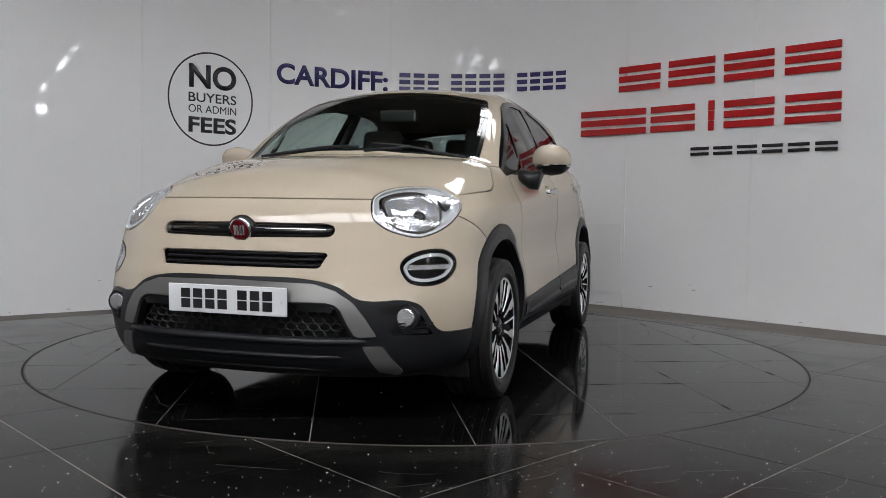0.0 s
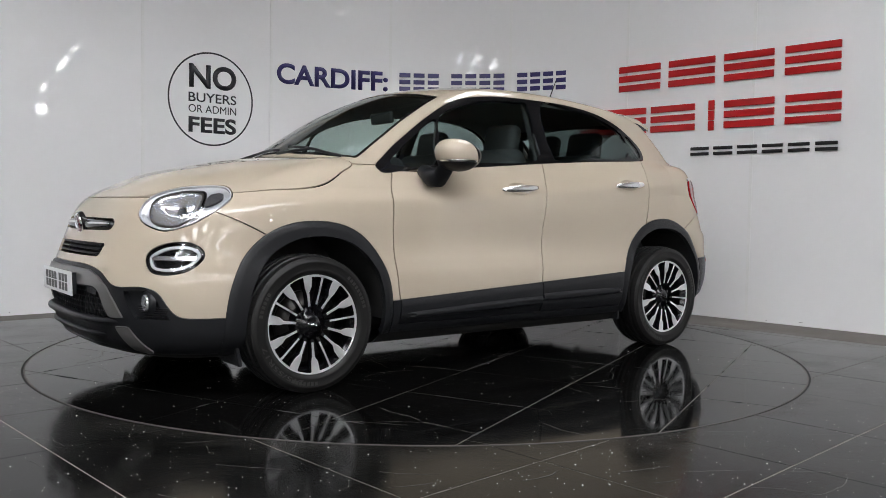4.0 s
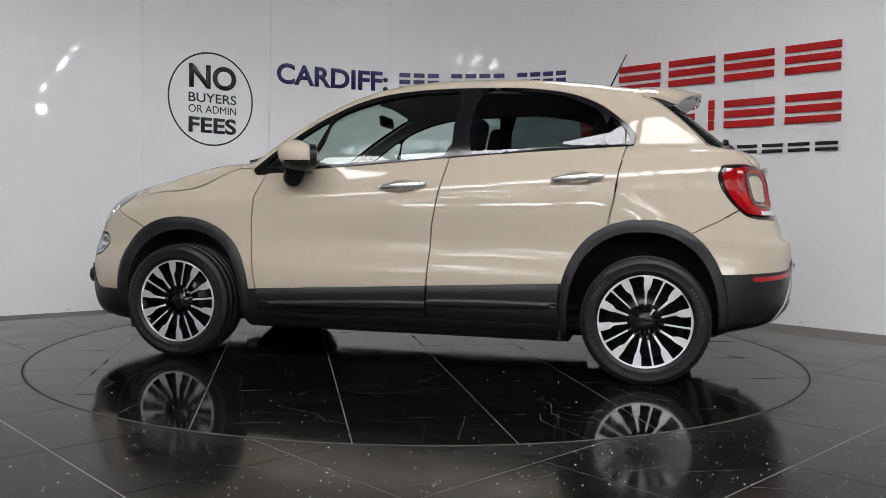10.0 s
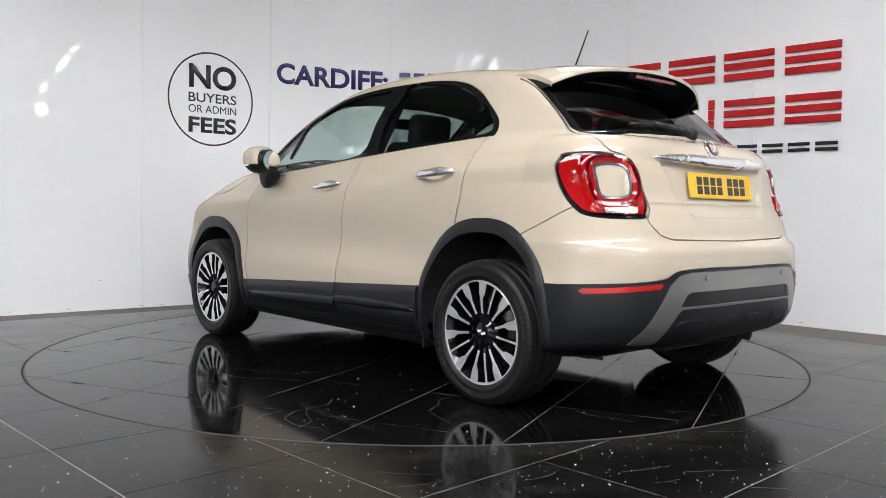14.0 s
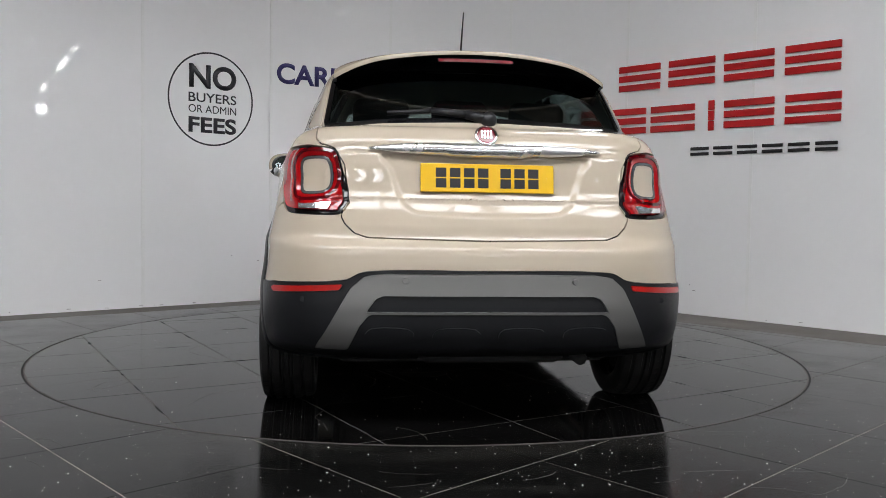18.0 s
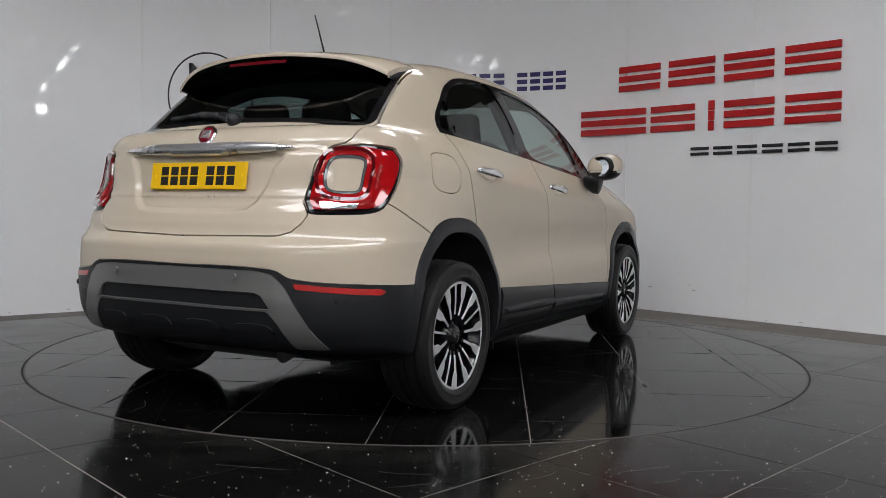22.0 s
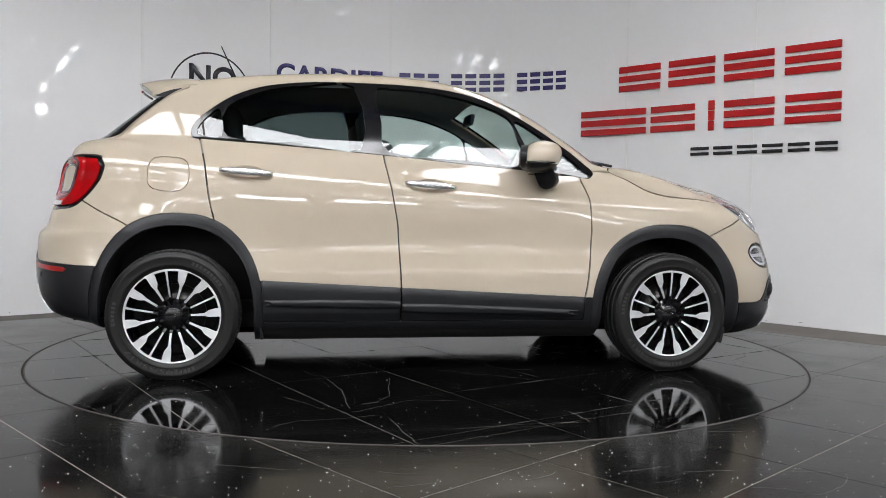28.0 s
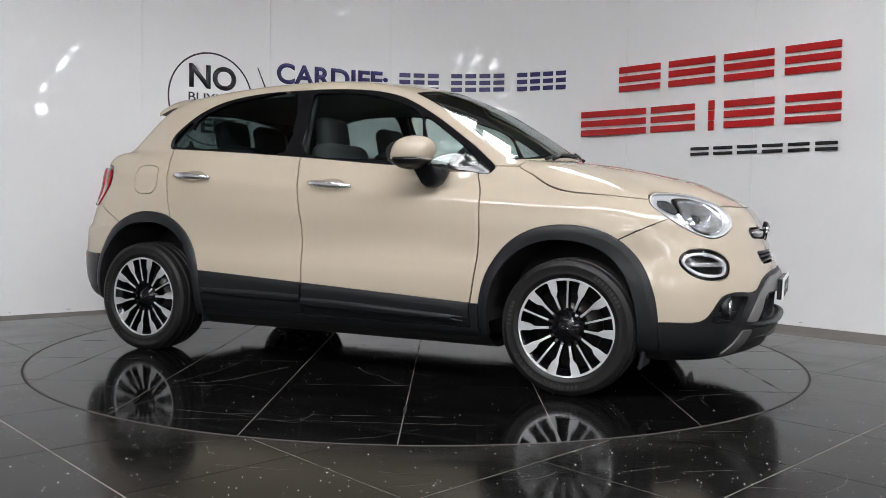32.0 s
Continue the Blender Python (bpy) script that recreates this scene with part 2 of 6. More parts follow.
def outside_circle(poly, r, steps=72):
    """What is left of a convex tile outside a circle about the origin: its corners outside, and the arc between."""
    n, pts = len(poly), []
    for i in range(n):
        p, q = Vector(poly[i]), Vector(poly[(i + 1) % n])
        d, steps_e = q - p, 24
        for k in range(steps_e):
            pts.append(p + d * k / steps_e)
    inside = [p.length < r for p in pts]
    if not any(inside):
        return poly
    if all(inside):
        return None
    k0 = next(i for i in range(len(pts)) if inside[i - 1] and not inside[i])
    pts = pts[k0:] + pts[:k0]
    keep = [p for p in pts if p.length >= r]
    a, b = keep[-1], keep[0]
    a0, a1 = math.atan2(a.y, a.x), math.atan2(b.y, b.x)
    while a1 - a0 > math.pi:
        a1 -= 2 * math.pi
    while a1 - a0 < -math.pi:
        a1 += 2 * math.pi
    arc = [(r * math.cos(a0 + (a1 - a0) * i / 16), r * math.sin(a0 + (a1 - a0) * i / 16)) for i in range(17)]
    return [tuple(p) for p in keep] + arc


def tile_mesh(poly, z, thick=.012):
    bm = bmesh.new()
    top = [bm.verts.new((x, y, z)) for x, y in poly]
    low = [bm.verts.new((x, y, z - thick)) for x, y in poly]
    try:
        bm.faces.new(top)
    except ValueError:
        bm.free()
        return None
    for i in range(len(poly)):
        j = (i + 1) % len(poly)
        bm.faces.new((low[i], low[j], top[j], top[i]))
    bmesh.ops.recalc_face_normals(bm, faces=bm.faces)
    bmesh.ops.triangulate(bm, faces=[f for f in bm.faces if len(f.verts) > 4])
    return bm


def grid_tiles(angle, off_u, off_v, reach, size=.6, joint=.0045):
    """Square tiles laid at an angle: outlines with their joints taken off."""
    c, s = math.cos(angle), math.sin(angle)
    n = int(reach / size) + 2
    for i in range(-n, n):
        for j in range(-n, n):
            u0, v0 = off_u + i * size + joint / 2, off_v + j * size + joint / 2
            u1, v1 = u0 + size - joint, v0 + size - joint
            yield [(c * u - s * v, s * u + c * v) for u, v in ((u0, v0), (u1, v0), (u1, v1), (u0, v1))]


MARGIN = .55
for poly in grid_tiles(radians(42.4), -.708, -.250, 8.0):
    cx, cy = sum(p[0] for p in poly) / 4, sum(p[1] for p in poly) / 4
    if cy < -5.5 or cx * cx + cy * cy > 49:
        continue
    q = outside_circle(poly, TABLE_R + .005)
    if q is None:
        continue
    # the tiles stop short of the wall
    nl, nr = Vector((math.sin(A0), -math.cos(A0))), Vector((math.sin(A1), -math.cos(A1)))
    end = wall_at(BEND * (A0 - A1))[0]
    q = clip_poly(q, -nl.x, -nl.y, -(nl.dot(START) + .30))
    if len(q) > 2:
        q = clip_poly(q, -nr.x, -nr.y, -(nr.dot(end) + MARGIN))
    if len(q) > 2:
        q = clip_poly(q, 0, 1, 2.6)
    if len(q) < 3:
        continue
    bm = tile_mesh(q, random.uniform(-.0004, .0004))
    if bm:
        part("tile", bm, M_TILE, floor)
# the tiling goes on through the hall
v, f = [], []
for poly in grid_tiles(radians(42.4), -.708, -.250, 26.0):
    cx, cy = sum(p[0] for p in poly) / 4, sum(p[1] for p in poly) / 4
    if (cy < -5.5 or cx * cx + cy * cy > 49) and -14.2 < cx < 18.2 and -20.2 < cy < 2.2:
        f.append(tuple(range(len(v), len(v) + 4)))
        v += [(x, y, 0) for x, y in poly]
tagged(part("hall_tiling", mesh_of("hall_tiling", v, f, M_TILE), M_TILE, floor), "black tiles of the hall beyond the bay", kind="stuff")
# screed between tiles and wall
v, f = [], []
for i in range(121):
    s = -5.9 + 12.4 * i / 120
    v += [wall_point(s, -.0008, 0), wall_point(s, -.0008, .9)]
for i in range(120):
    f.append((2 * i, 2 * i + 1, 2 * i + 3, 2 * i + 2))
part("screed_margin", mesh_of("screed_margin", v, f, M_MARGIN), M_MARGIN, floor, "dusty grey-brown screed along the wall foot")

# turntable, turning with the car
TILE_TURN, TILE_U, TILE_V = 24.4, -.010, -.004
table = tagged(new("turntable"), "round black-tiled display turntable set flush in the floor", "turntable", kind="structure")
rim = bmesh.new()
for r0, r1, z0, z1 in ((TABLE_R - .010, TABLE_R - .005, -.01, .0008),):
    ring = []
    for i in range(180):
        a = 2 * math.pi * i / 180
        ring.append([rim.verts.new((r * math.cos(a), r * math.sin(a), z)) for r, z in ((r0, z0), (r0, z1), (r1, z1), (r1, z0))])
    for i in range(180):
        for k in range(3):
            rim.faces.new((ring[i][k], ring[i][k + 1], ring[(i + 1) % 180][k + 1], ring[(i + 1) % 180][k]))
part("rim", rim, M_STEEL, table, "dark steel rim of the turntable")
gap = bmesh.new()
ring = [[gap.verts.new((r * math.cos(2 * math.pi * i / 180), r * math.sin(2 * math.pi * i / 180), -.0009)) for r in (TABLE_R - .006, TABLE_R + .0075)] for i in range(180)]
for i in range(180):
    gap.faces.new((ring[i][0], ring[i][1], ring[(i + 1) % 180][1], ring[(i + 1) % 180][0]))
part("joint_gap", gap, M_GAP, floor, "dark gap round the turntable")
disc = bmesh.new()
bmesh.ops.create_circle(disc, cap_ends=True, segments=180, radius=TABLE_R - .008, matrix=Matrix.Translation((0, 0, -.0012)))
part("bed", disc, M_TABLEGROUT, table)
for poly in grid_tiles(radians(TILE_TURN), TILE_U, TILE_V, 2.6):
    pts = poly
    for k in range(60):
        a = 2 * math.pi * k / 60
        pts = clip_poly(pts, math.cos(a), math.sin(a), TABLE_R - .013)
        if len(pts) < 3:
            break
    if len(pts) < 3:
        continue
    bm = tile_mesh(pts, random.uniform(-.0004, .0004))
    if bm:
        part("tile", bm, M_TABLETILE, table)

# ---- the hall round the bay, which the paint and glass mirror ----
ROOF_Z = 5.2
HX0, HX1, HY0, HY1 = -14.0, 18.0, -20.0, 7.6
hall = tagged(new("hall_walls"), "pale painted block walls of the showroom hall", "wall", kind="structure")
for sx, sy, x, y in ((.2, HY1 - HY0, HX0, (HY0 + HY1) / 2), (.2, HY1 - HY0, HX1, (HY0 + HY1) / 2), (HX1 - HX0, .2, (HX0 + HX1) / 2, HY1), (HX1 - HX0, .2, (HX0 + HX1) / 2, HY0)):
    part("wall_length", box_bm(sx, sy, ROOF_Z, Matrix.Translation((x, y, ROOF_Z / 2 - .01))), M_ROOF if y == HY1 else M_HALLWHITE, hall)
tagged(part("ceiling", box_bm(HX1 - HX0, HY1 - HY0, .1, Matrix.Translation(((HX0 + HX1) / 2, (HY0 + HY1) / 2, ROOF_Z + .05))), M_ROOF), "dark brown lined hall roof", "ceiling", kind="structure")


def rooflight(x, y, sx, sy):
    lt = thing("rooflight", "white translucent rooflight sheet in the hall roof, three being added wall lights", "rooflight", "rooflights", Matrix.Translation((x, y, ROOF_Z - .02)))
    part("sheet", box_bm(sx, sy, .02), M_LIGHT, lt)
    for d in (-1, 1):
        part("kerb", box_bm(sx + .1, .05, .06, Matrix.Translation((0, d * (sy / 2 + .026), 0))), M_STEEL, lt)
        part("kerb", box_bm(.05, sy, .06, Matrix.Translation((d * (sx / 2 + .026), 0, 0))), M_STEEL, lt)
    return lt


# a run of broad rooflights before the bay, long narrow ones deeper in the hall
for x in (-4.2, -1.95, .3, 2.55, 4.8):
    rooflight(x, -4.95, 2.05, 1.75)
# three small unseen sheets behind it, added to brighten the display wall's top
for x, y, sx, sy in ((1.5, 2.65, .85, 1.0), (1.5, 1.5, .85, 1.0), (2.35, 2.0, .6, 1.1)):
    rooflight(x, y, sx, sy)
for x in (-6.0, -4.05, -2.25):
    rooflight(x, -13.2, .82, 4.2)
for x in (9.6, 12.9):
    rooflight(x, -13.2, .42, 4.2)
for x in (-10, -5, 0, 5, 10):
    rooflight(x, -17.4, 1.0, 2.0)
# timber purlins under the lining
for x in range(-12, 18, 3):
    tagged(part("roof_purlin", box_bm(.07, HY1 - HY0 - .3, .14, Matrix.Translation((x + .9, (HY0 + HY1) / 2, ROOF_Z - .07))), M_TIMBER), "brown stained timber purlin under the roof lining", "purlin", "roof purlins")
# steel frames of the roof
for k, y in enumerate((-18.5, -14.4, -9.6, -7.3, -.6, 2.9)):
    tr = thing("roof_truss", "dark steel roof truss across the hall", "truss", "roof trusses", Matrix.Translation((2.0, y, 0)))
    part("bottom_chord", box_bm(HX1 - HX0 - .3, .10, .12, Matrix.Translation((0, 0, 4.45))), M_STEEL, tr)
    part("top_chord", box_bm(HX1 - HX0 - .3, .10, .10, Matrix.Translation((0, 0, 5.05))), M_STEEL, tr)
    n = 20
    web = [mesh_from(rod(bmesh.new(), (0, 0, 4.45), (d * .775, 0, 5.05), .03, 6), "web_bar", M_STEEL) for d in (1, -1)]
    for i in range(n):
        part("web_bar", web[i % 2], M_STEEL, tr, at=Matrix.Translation((-15.5 + i * 1.55 + (.775 if i % 2 else 0), 0, 0)))
tagged(part("crane_beam", box_bm(30, .16, .32, Matrix.Translation((2, -2.6, 4.5))), M_BLUE), "blue painted steel crane beam under the roof", "beam")


def tube_lamp(x, y, z, length, rz):
    lt = thing("tube_lamp", "twin fluorescent strip lamp hung under the roof", "lamp", "strip lamps", pose(x, y, z, 0, 0, rz))
    part("batten", box_bm(length, .14, .05), M_TRIMWHITE, lt)
    for d in (-.045, .045):
        part("tube", rod(bmesh.new(), (-length / 2 + .03, d, -.045), (length / 2 - .03, d, -.045), .018, 10), M_TUBE, lt)
    return lt


def batten_lamp(x, y, z):
    lt = thing("batten_lamp", "long diffused batten lamp in a row under the hall roof", "lamp", "batten lamps", Matrix.Translation((x, y, z)))
    part("batten", box_bm(1.96, .20, .05), M_TRIMWHITE, lt)
    part("diffuser", box_bm(1.92, .17, .05, Matrix.Translation((0, 0, -.05)), .02), M_DIFFUSER, lt)
    for d in (-.7, .7):
        part("hanger", rod(bmesh.new(), (d, 0, .02), (d, 0, ROOF_Z - z), .006, 6), M_STEEL, lt)
    return lt


for k in range(14):
    batten_lamp(-12.0 + 2.0 * k, -16.4, 4.55)
    if k % 2 == 0:
        batten_lamp(-12.0 + 2.0 * k, -19.0, 4.3)
tube_lamp(11.0, -8.9, 4.75, 4.1, -42.6)
tube_lamp(15.6, -13.2, 4.75, 2.6, -42.6)


def hall_window(x, y, z, sx, sz, rz, label="tall daylit window in the hall wall"):
    w = thing("window", label, "window", "hall windows", pose(x, y, z, 0, 0, rz))
    part("pane", box_bm(sx, .03, sz), M_WINDOW, w)
    for d in (-1, 1):
        part("frame_post", box_bm(.07, .08, sz + .14, Matrix.Translation((d * (sx / 2 + .035), 0, 0))), M_STEEL, w)
        part("frame_rail", box_bm(sx, .08, .07, Matrix.Translation((0, 0, d * (sz / 2 + .035)))), M_STEEL, w)
    for k in range(1, max(2, int(sx / 1.1))):
        part("mullion", box_bm(.05, .06, sz, Matrix.Translation((-sx / 2 + sx * k / max(2, int(sx / 1.1)), .02, 0))), M_STEEL, w)
    return w


for k in range(9):
    hall_window(-11.5 + 3.2 * k, HY0 + .14, 3.3, 2.4 if k % 3 else 1.6, .32, 0, "long low clerestory window in the hall wall")
flood = thing("floodlight", "bright floodlight on a wall bracket", "lamp", at=pose(17.0, -14.4, 4.2, 0, 0, 40))
part("lamp_body", box_bm(.42, .12, .32, Matrix(), .02), M_STEEL, flood)
part("lamp_face", box_bm(.38, .02, .28, Matrix.Translation((0, .07, 0))), M_TUBE, flood)
part("lamp_face", box_bm(.38, .02, .28, Matrix.Translation((0, -.07, 0))), M_TUBE, flood)
part("bracket", rod(bmesh.new(), (0, 0, .1), (0, 0, 1.0), .025, 8), M_STEEL, flood)

# ---- what is fixed on the display wall ----
def on_wall(name, outline_bm, material, parent, label="", out=.004):
    """Bends a flat shape, drawn in (along the wall, height, out), on to the wall."""
    for v_ in outline_bm.verts:
        v_.co = wall_point(v_.co.x, v_.co.y, v_.co.z + out)
    return part(name, outline_bm, material, parent, label)


def words(text, s0, s1, z0, z1, material, parent, weight=.0, name="lettering", label=""):
    cu = bpy.data.curves.new(name, "FONT")
    cu.body, cu.size, cu.offset, cu.extrude, cu.resolution_u = text, 1.0, weight, .0, 6
    tmp = new(name, cu)
    bpy.context.view_layer.update()
    me = tmp.evaluated_get(bpy.context.evaluated_depsgraph_get()).to_mesh()
    bm = bmesh.new()
    bm.from_mesh(me)
    bpy.data.objects.remove(tmp)
    xs, ys = [v_.co.x for v_ in bm.verts], [v_.co.y for v_ in bm.verts]
    for v_ in bm.verts:
        v_.co = Vector((s0 + (v_.co.x - min(xs)) / (max(xs) - min(xs)) * (s1 - s0), z0 + (v_.co.y - min(ys)) / (max(ys) - min(ys)) * (z1 - z0), 0))
    r = bmesh.ops.extrude_face_region(bm, geom=list(bm.faces))
    for v_ in [g for g in r["geom"] if isinstance(g, bmesh.types.BMVert)]:
        v_.co.z += .0015
    bmesh.ops.recalc_face_normals(bm, faces=bm.faces)
    return on_wall(name, bm, material, parent, label, .001)


notice = thing("wall_notice", "round charcoal vinyl notice with a ring on the white wall", "sign")
bm = bmesh.new()
ring = []
for k in range(96):
    a = 2 * math.pi * k / 96
    ring.append([bm.verts.new((-.546 + .392 * r * math.cos(a), 1.789 + .406 * r * math.sin(a), z)) for r, z in ((.965, 0), (.965, .0015), (1.0, .0015), (1.0, 0))])
for k in range(96):
    for i in range(3):
        bm.faces.new((ring[k][i], ring[k][i + 1], ring[(k + 1) % 96][i + 1], ring[(k + 1) % 96][i]))
on_wall("ring", bm, M_CHARCOAL, notice, "", .001)
words("NO", -.750, -.315, 1.876, 2.084, M_CHARCOAL, notice, .03)
words("BUYERS", -.755, -.315, 1.757, 1.838, M_CHARCOAL, notice, .010)
words("OR ADMIN", -.755, -.315, 1.666, 1.733, M_CHARCOAL, notice, .0)
words("FEES", -.755, -.315, 1.493, 1.630, M_CHARCOAL, notice, .03)
contact = thing("wall_lettering", "navy blue vinyl lettering along the curved white wall", "sign")
words("CARDIFF:", .085, 1.185, 2.000, 2.192, M_NAVY, contact, .030)
for s0, n in ((1.292, 3), (1.801, 4), (2.451, 4)):
    pitch = (1.71 - 1.292) / 3 if n == 3 else (2.355 - 1.801) / 4 if s0 < 2 else (2.964 - 2.451) / 4
    for k in range(n):
        for z in (2.034, 2.100, 2.166):
            bm = box_bm(pitch * .78, .042, .0015, Matrix.Translation((s0 + (k + .42) * pitch, z, 0)))
            on_wall("bar", bm, M_NAVY, contact)
sign = thing("wall_sign", "raised red and black acrylic sign fixed on the white wall", "sign")
for z0, z1, spans in ((1.925, 2.176, ((3.486, 3.903), (3.984, 4.410), (4.490, 4.906), (4.992, 5.411))), (1.545, 1.798, ((3.108, 3.772), (3.820, 4.240), (4.362, 4.414), (4.500, 4.918), (5.004, 5.424)))):
    for s0, s1 in spans:
        for k in range(3):
            z = z0 + (z1 - z0) * (k + .5) / 3
            bm = box_bm(s1 - s0, .056 if s1 - s0 > .1 else .08, .016, Matrix.Translation(((s0 + s1) / 2, z, 0)), .003, 1)
            on_wall("bar", bm, M_RED, sign, "raised red bar", .012)
for k in range(6):
    w = (5.437 - 4.198) / 6
    for z in (1.402, 1.357):
        bm = box_bm(w * .80, .026, .012, Matrix.Translation((4.198 + w * (k + .45), z, 0)), .002, 1)
        on_wall("bar", bm, M_SIGNBLACK, sign, "raised black bar", .009)
hatch = thing("access_hatch", "white access hatch low in the display wall", "hatch")
bm = box_bm(.50, .605, .006, Matrix.Translation((3.29, .435, 0)))
bmesh.ops.subdivide_edges(bm, edges=[e for e in bm.edges if abs((e.verts[0].co - e.verts[1].co).x) > .3], cuts=6)
on_wall("hatch_door", bm, M_WALL, hatch, "", .005)
for s0, s1, z0, z1 in ((3.03, 3.55, .741, .753), (3.03, 3.55, .118, .130), (3.541, 3.553, .13, .741)):
    bm = box_bm(s1 - s0, z1 - z0, .006, Matrix.Translation(((s0 + s1) / 2, (z0 + z1) / 2, 0)))
    on_wall("hatch_frame", bm, M_TRIMWHITE, hatch, "", .004)

# specks of pale grit on the floor and on the turntable
rnd = random.Random(4)


def specks(n, inner, outer, front, name, parent, label):
    bm = bmesh.new()
    for _ in range(n):
        while True:
            x, y = rnd.uniform(-3.2, 3.2), rnd.uniform(-3.4, 2.2)
            r = math.hypot(x, y)
            if inner < r < outer and (not front or y < .4 - abs(x) * .2):
                break
        q = rnd.uniform(.0010, .0024) * (1.6 if rnd.random() < .12 else 1)
        a0 = rnd.uniform(0, 6)
        top = [bm.verts.new((x + q * math.cos(a0 + k * 1.256) * rnd.uniform(.6, 1.2), y + q * math.sin(a0 + k * 1.256) * rnd.uniform(.6, 1.2), .0006)) for k in range(5)]
        tip = bm.verts.new((x, y, .0006 + q * .9))
        for k in range(5):
            bm.faces.new((top[k], top[(k + 1) % 5], tip))
    return tagged(part(name, bm, M_DUST, parent), label, kind="stuff")


def chips(n, name, parent, label):
    """Broken tile edges along the joints of the turntable, drawn as flat black patches."""
    bm = bmesh.new()
    c, s = math.cos(radians(TILE_TURN)), math.sin(radians(TILE_TURN))
    for _ in range(n):
        while True:
            line, along = rnd.randint(-3, 3) * .6, rnd.uniform(-2.1, 2.1)
            u, w = (TILE_U + line, along) if rnd.random() < .5 else (along, TILE_V + line)
            if math.hypot(u, w) < TABLE_R - .12:
                break
        upright = abs((u - TILE_U) / .6 - round((u - TILE_U) / .6)) < 1e-6
        half, wide = rnd.uniform(.02, .11), rnd.uniform(.003, .010)
        rows = []
        for k in range(7):
            d = half * (k / 3 - 1)
            e = wide * (1 - abs(k / 3 - 1)**2)
            rows.append([(d, e * rnd.uniform(.4, 1) + .001), (d, -e * rnd.uniform(.4, 1) - .001)])
        ring_ = [bm_v for bm_v in ([r[0] for r in rows] + [r[1] for r in rows[::-1]])]
        vs = []
        for d, e in ring_:
            a, b = (u + e, w + d) if upright else (u + d, w + e)
            vs.append(bm.verts.new((c * a - s * b, s * a + c * b, .0007)))
        bm.faces.new(vs)
    bmesh.ops.recalc_face_normals(bm, faces=bm.faces)
    return tagged(part(name, bm, M_GAP, parent), label, kind="stuff")


def scuffs(n, name, parent, label):
    """Small dark knocks near the foot of the display wall."""
    bm = bmesh.new()
    for _ in range(n):
        s0, z0 = rnd.uniform(-3.2, 5.4), rnd.uniform(.012, .03) if rnd.random() < .6 else rnd.uniform(.03, .5)
        L, h = rnd.uniform(.004, .03), rnd.uniform(.0015, .004)
        vs = [bm.verts.new(wall_point(s0 + L * math.cos(k * 1.047) * rnd.uniform(.6, 1), z0 + h * math.sin(k * 1.047) * rnd.uniform(.6, 1), .0012)) for k in range(6)]
        bm.faces.new(vs)
    return tagged(part(name, bm, M_MARGIN, parent), label, kind="stuff")


def cracks(paths, name, parent, label, turn, width=.0022, material=M_TABLEGROUT):
    """Thin jagged lines on the tiles, each a path of corners in the tiling's own axes."""
    bm = bmesh.new()
    c, s = math.cos(radians(turn)), math.sin(radians(turn))
    for pts in paths:
        fine = []
        for a, b in zip(pts, pts[1:]):
            n = max(2, int(math.dist(a, b) / .035))
            fine += [(a[0] + (b[0] - a[0]) * k / n + rnd.uniform(-.004, .004), a[1] + (b[1] - a[1]) * k / n + rnd.uniform(-.004, .004)) for k in range(n)]
        fine.append(pts[-1])
        last = None
        for i, (u, w) in enumerate(fine):
            p, q = fine[max(i - 1, 0)], fine[min(i + 1, len(fine) - 1)]
            d = Vector((q[0] - p[0], q[1] - p[1])).normalized()
            h = width * rnd.uniform(.35, 1.0) / 2
            pair = [bm.verts.new((c * a - s * b, s * a + c * b, .0007)) for a, b in ((u - d.y * h, w + d.x * h), (u + d.y * h, w - d.x * h))]
            if last:
                bm.faces.new((last[0], last[1], pair[1], pair[0]))
            last = pair
    return tagged(part(name, bm, material, parent), label, kind="stuff")


broken = [[(-.96, -1.75), (-.66, -1.84), (-.42, -1.94), (-.38, -1.76)], [(-1.16, -1.25), (-1.02, -.9), (-.96, -.63)], [(-.68, -.77), (-.89, -1.12), (-1.0, -1.2)],
          [(-1.10, -1.49), (-1.16, -1.7), (-1.21, -1.90)], [(-.28, 2.18), (-.19, 1.91), (-.22, 1.80)], [(.31, -1.93), (-.4, -1.9), (-1.18, -1.89)],
          [(-1.31, -.91), (-1.28, -1.05), (-1.26, -1.20)], [(.20, 2.14), (.10, 1.80)], [(-2.14, -.45), (-1.99, -1.07)], [(-.23, -2.16), (-.11, -2.13), (.06, -2.0)]]
for _ in range(34):
    a0, r0 = rnd.uniform(0, 2 * math.pi), rnd.uniform(.7, 2.05)
    u, w, way = r0 * math.cos(a0), r0 * math.sin(a0), rnd.uniform(0, 2 * math.pi)
    path_ = [(u, w)]
    for k in range(rnd.randint(2, 5)):
        way += rnd.uniform(-.9, .9)
        u, w = u + .11 * math.cos(way), w + .11 * math.sin(way)
        if math.hypot(u, w) > TABLE_R - .05:
            break
        path_.append((u, w))
    if len(path_) > 2:
        broken.append(path_)
cracks(broken, "crack", table, "thin pale cracks in the tiles", TILE_TURN)
scrapes = []
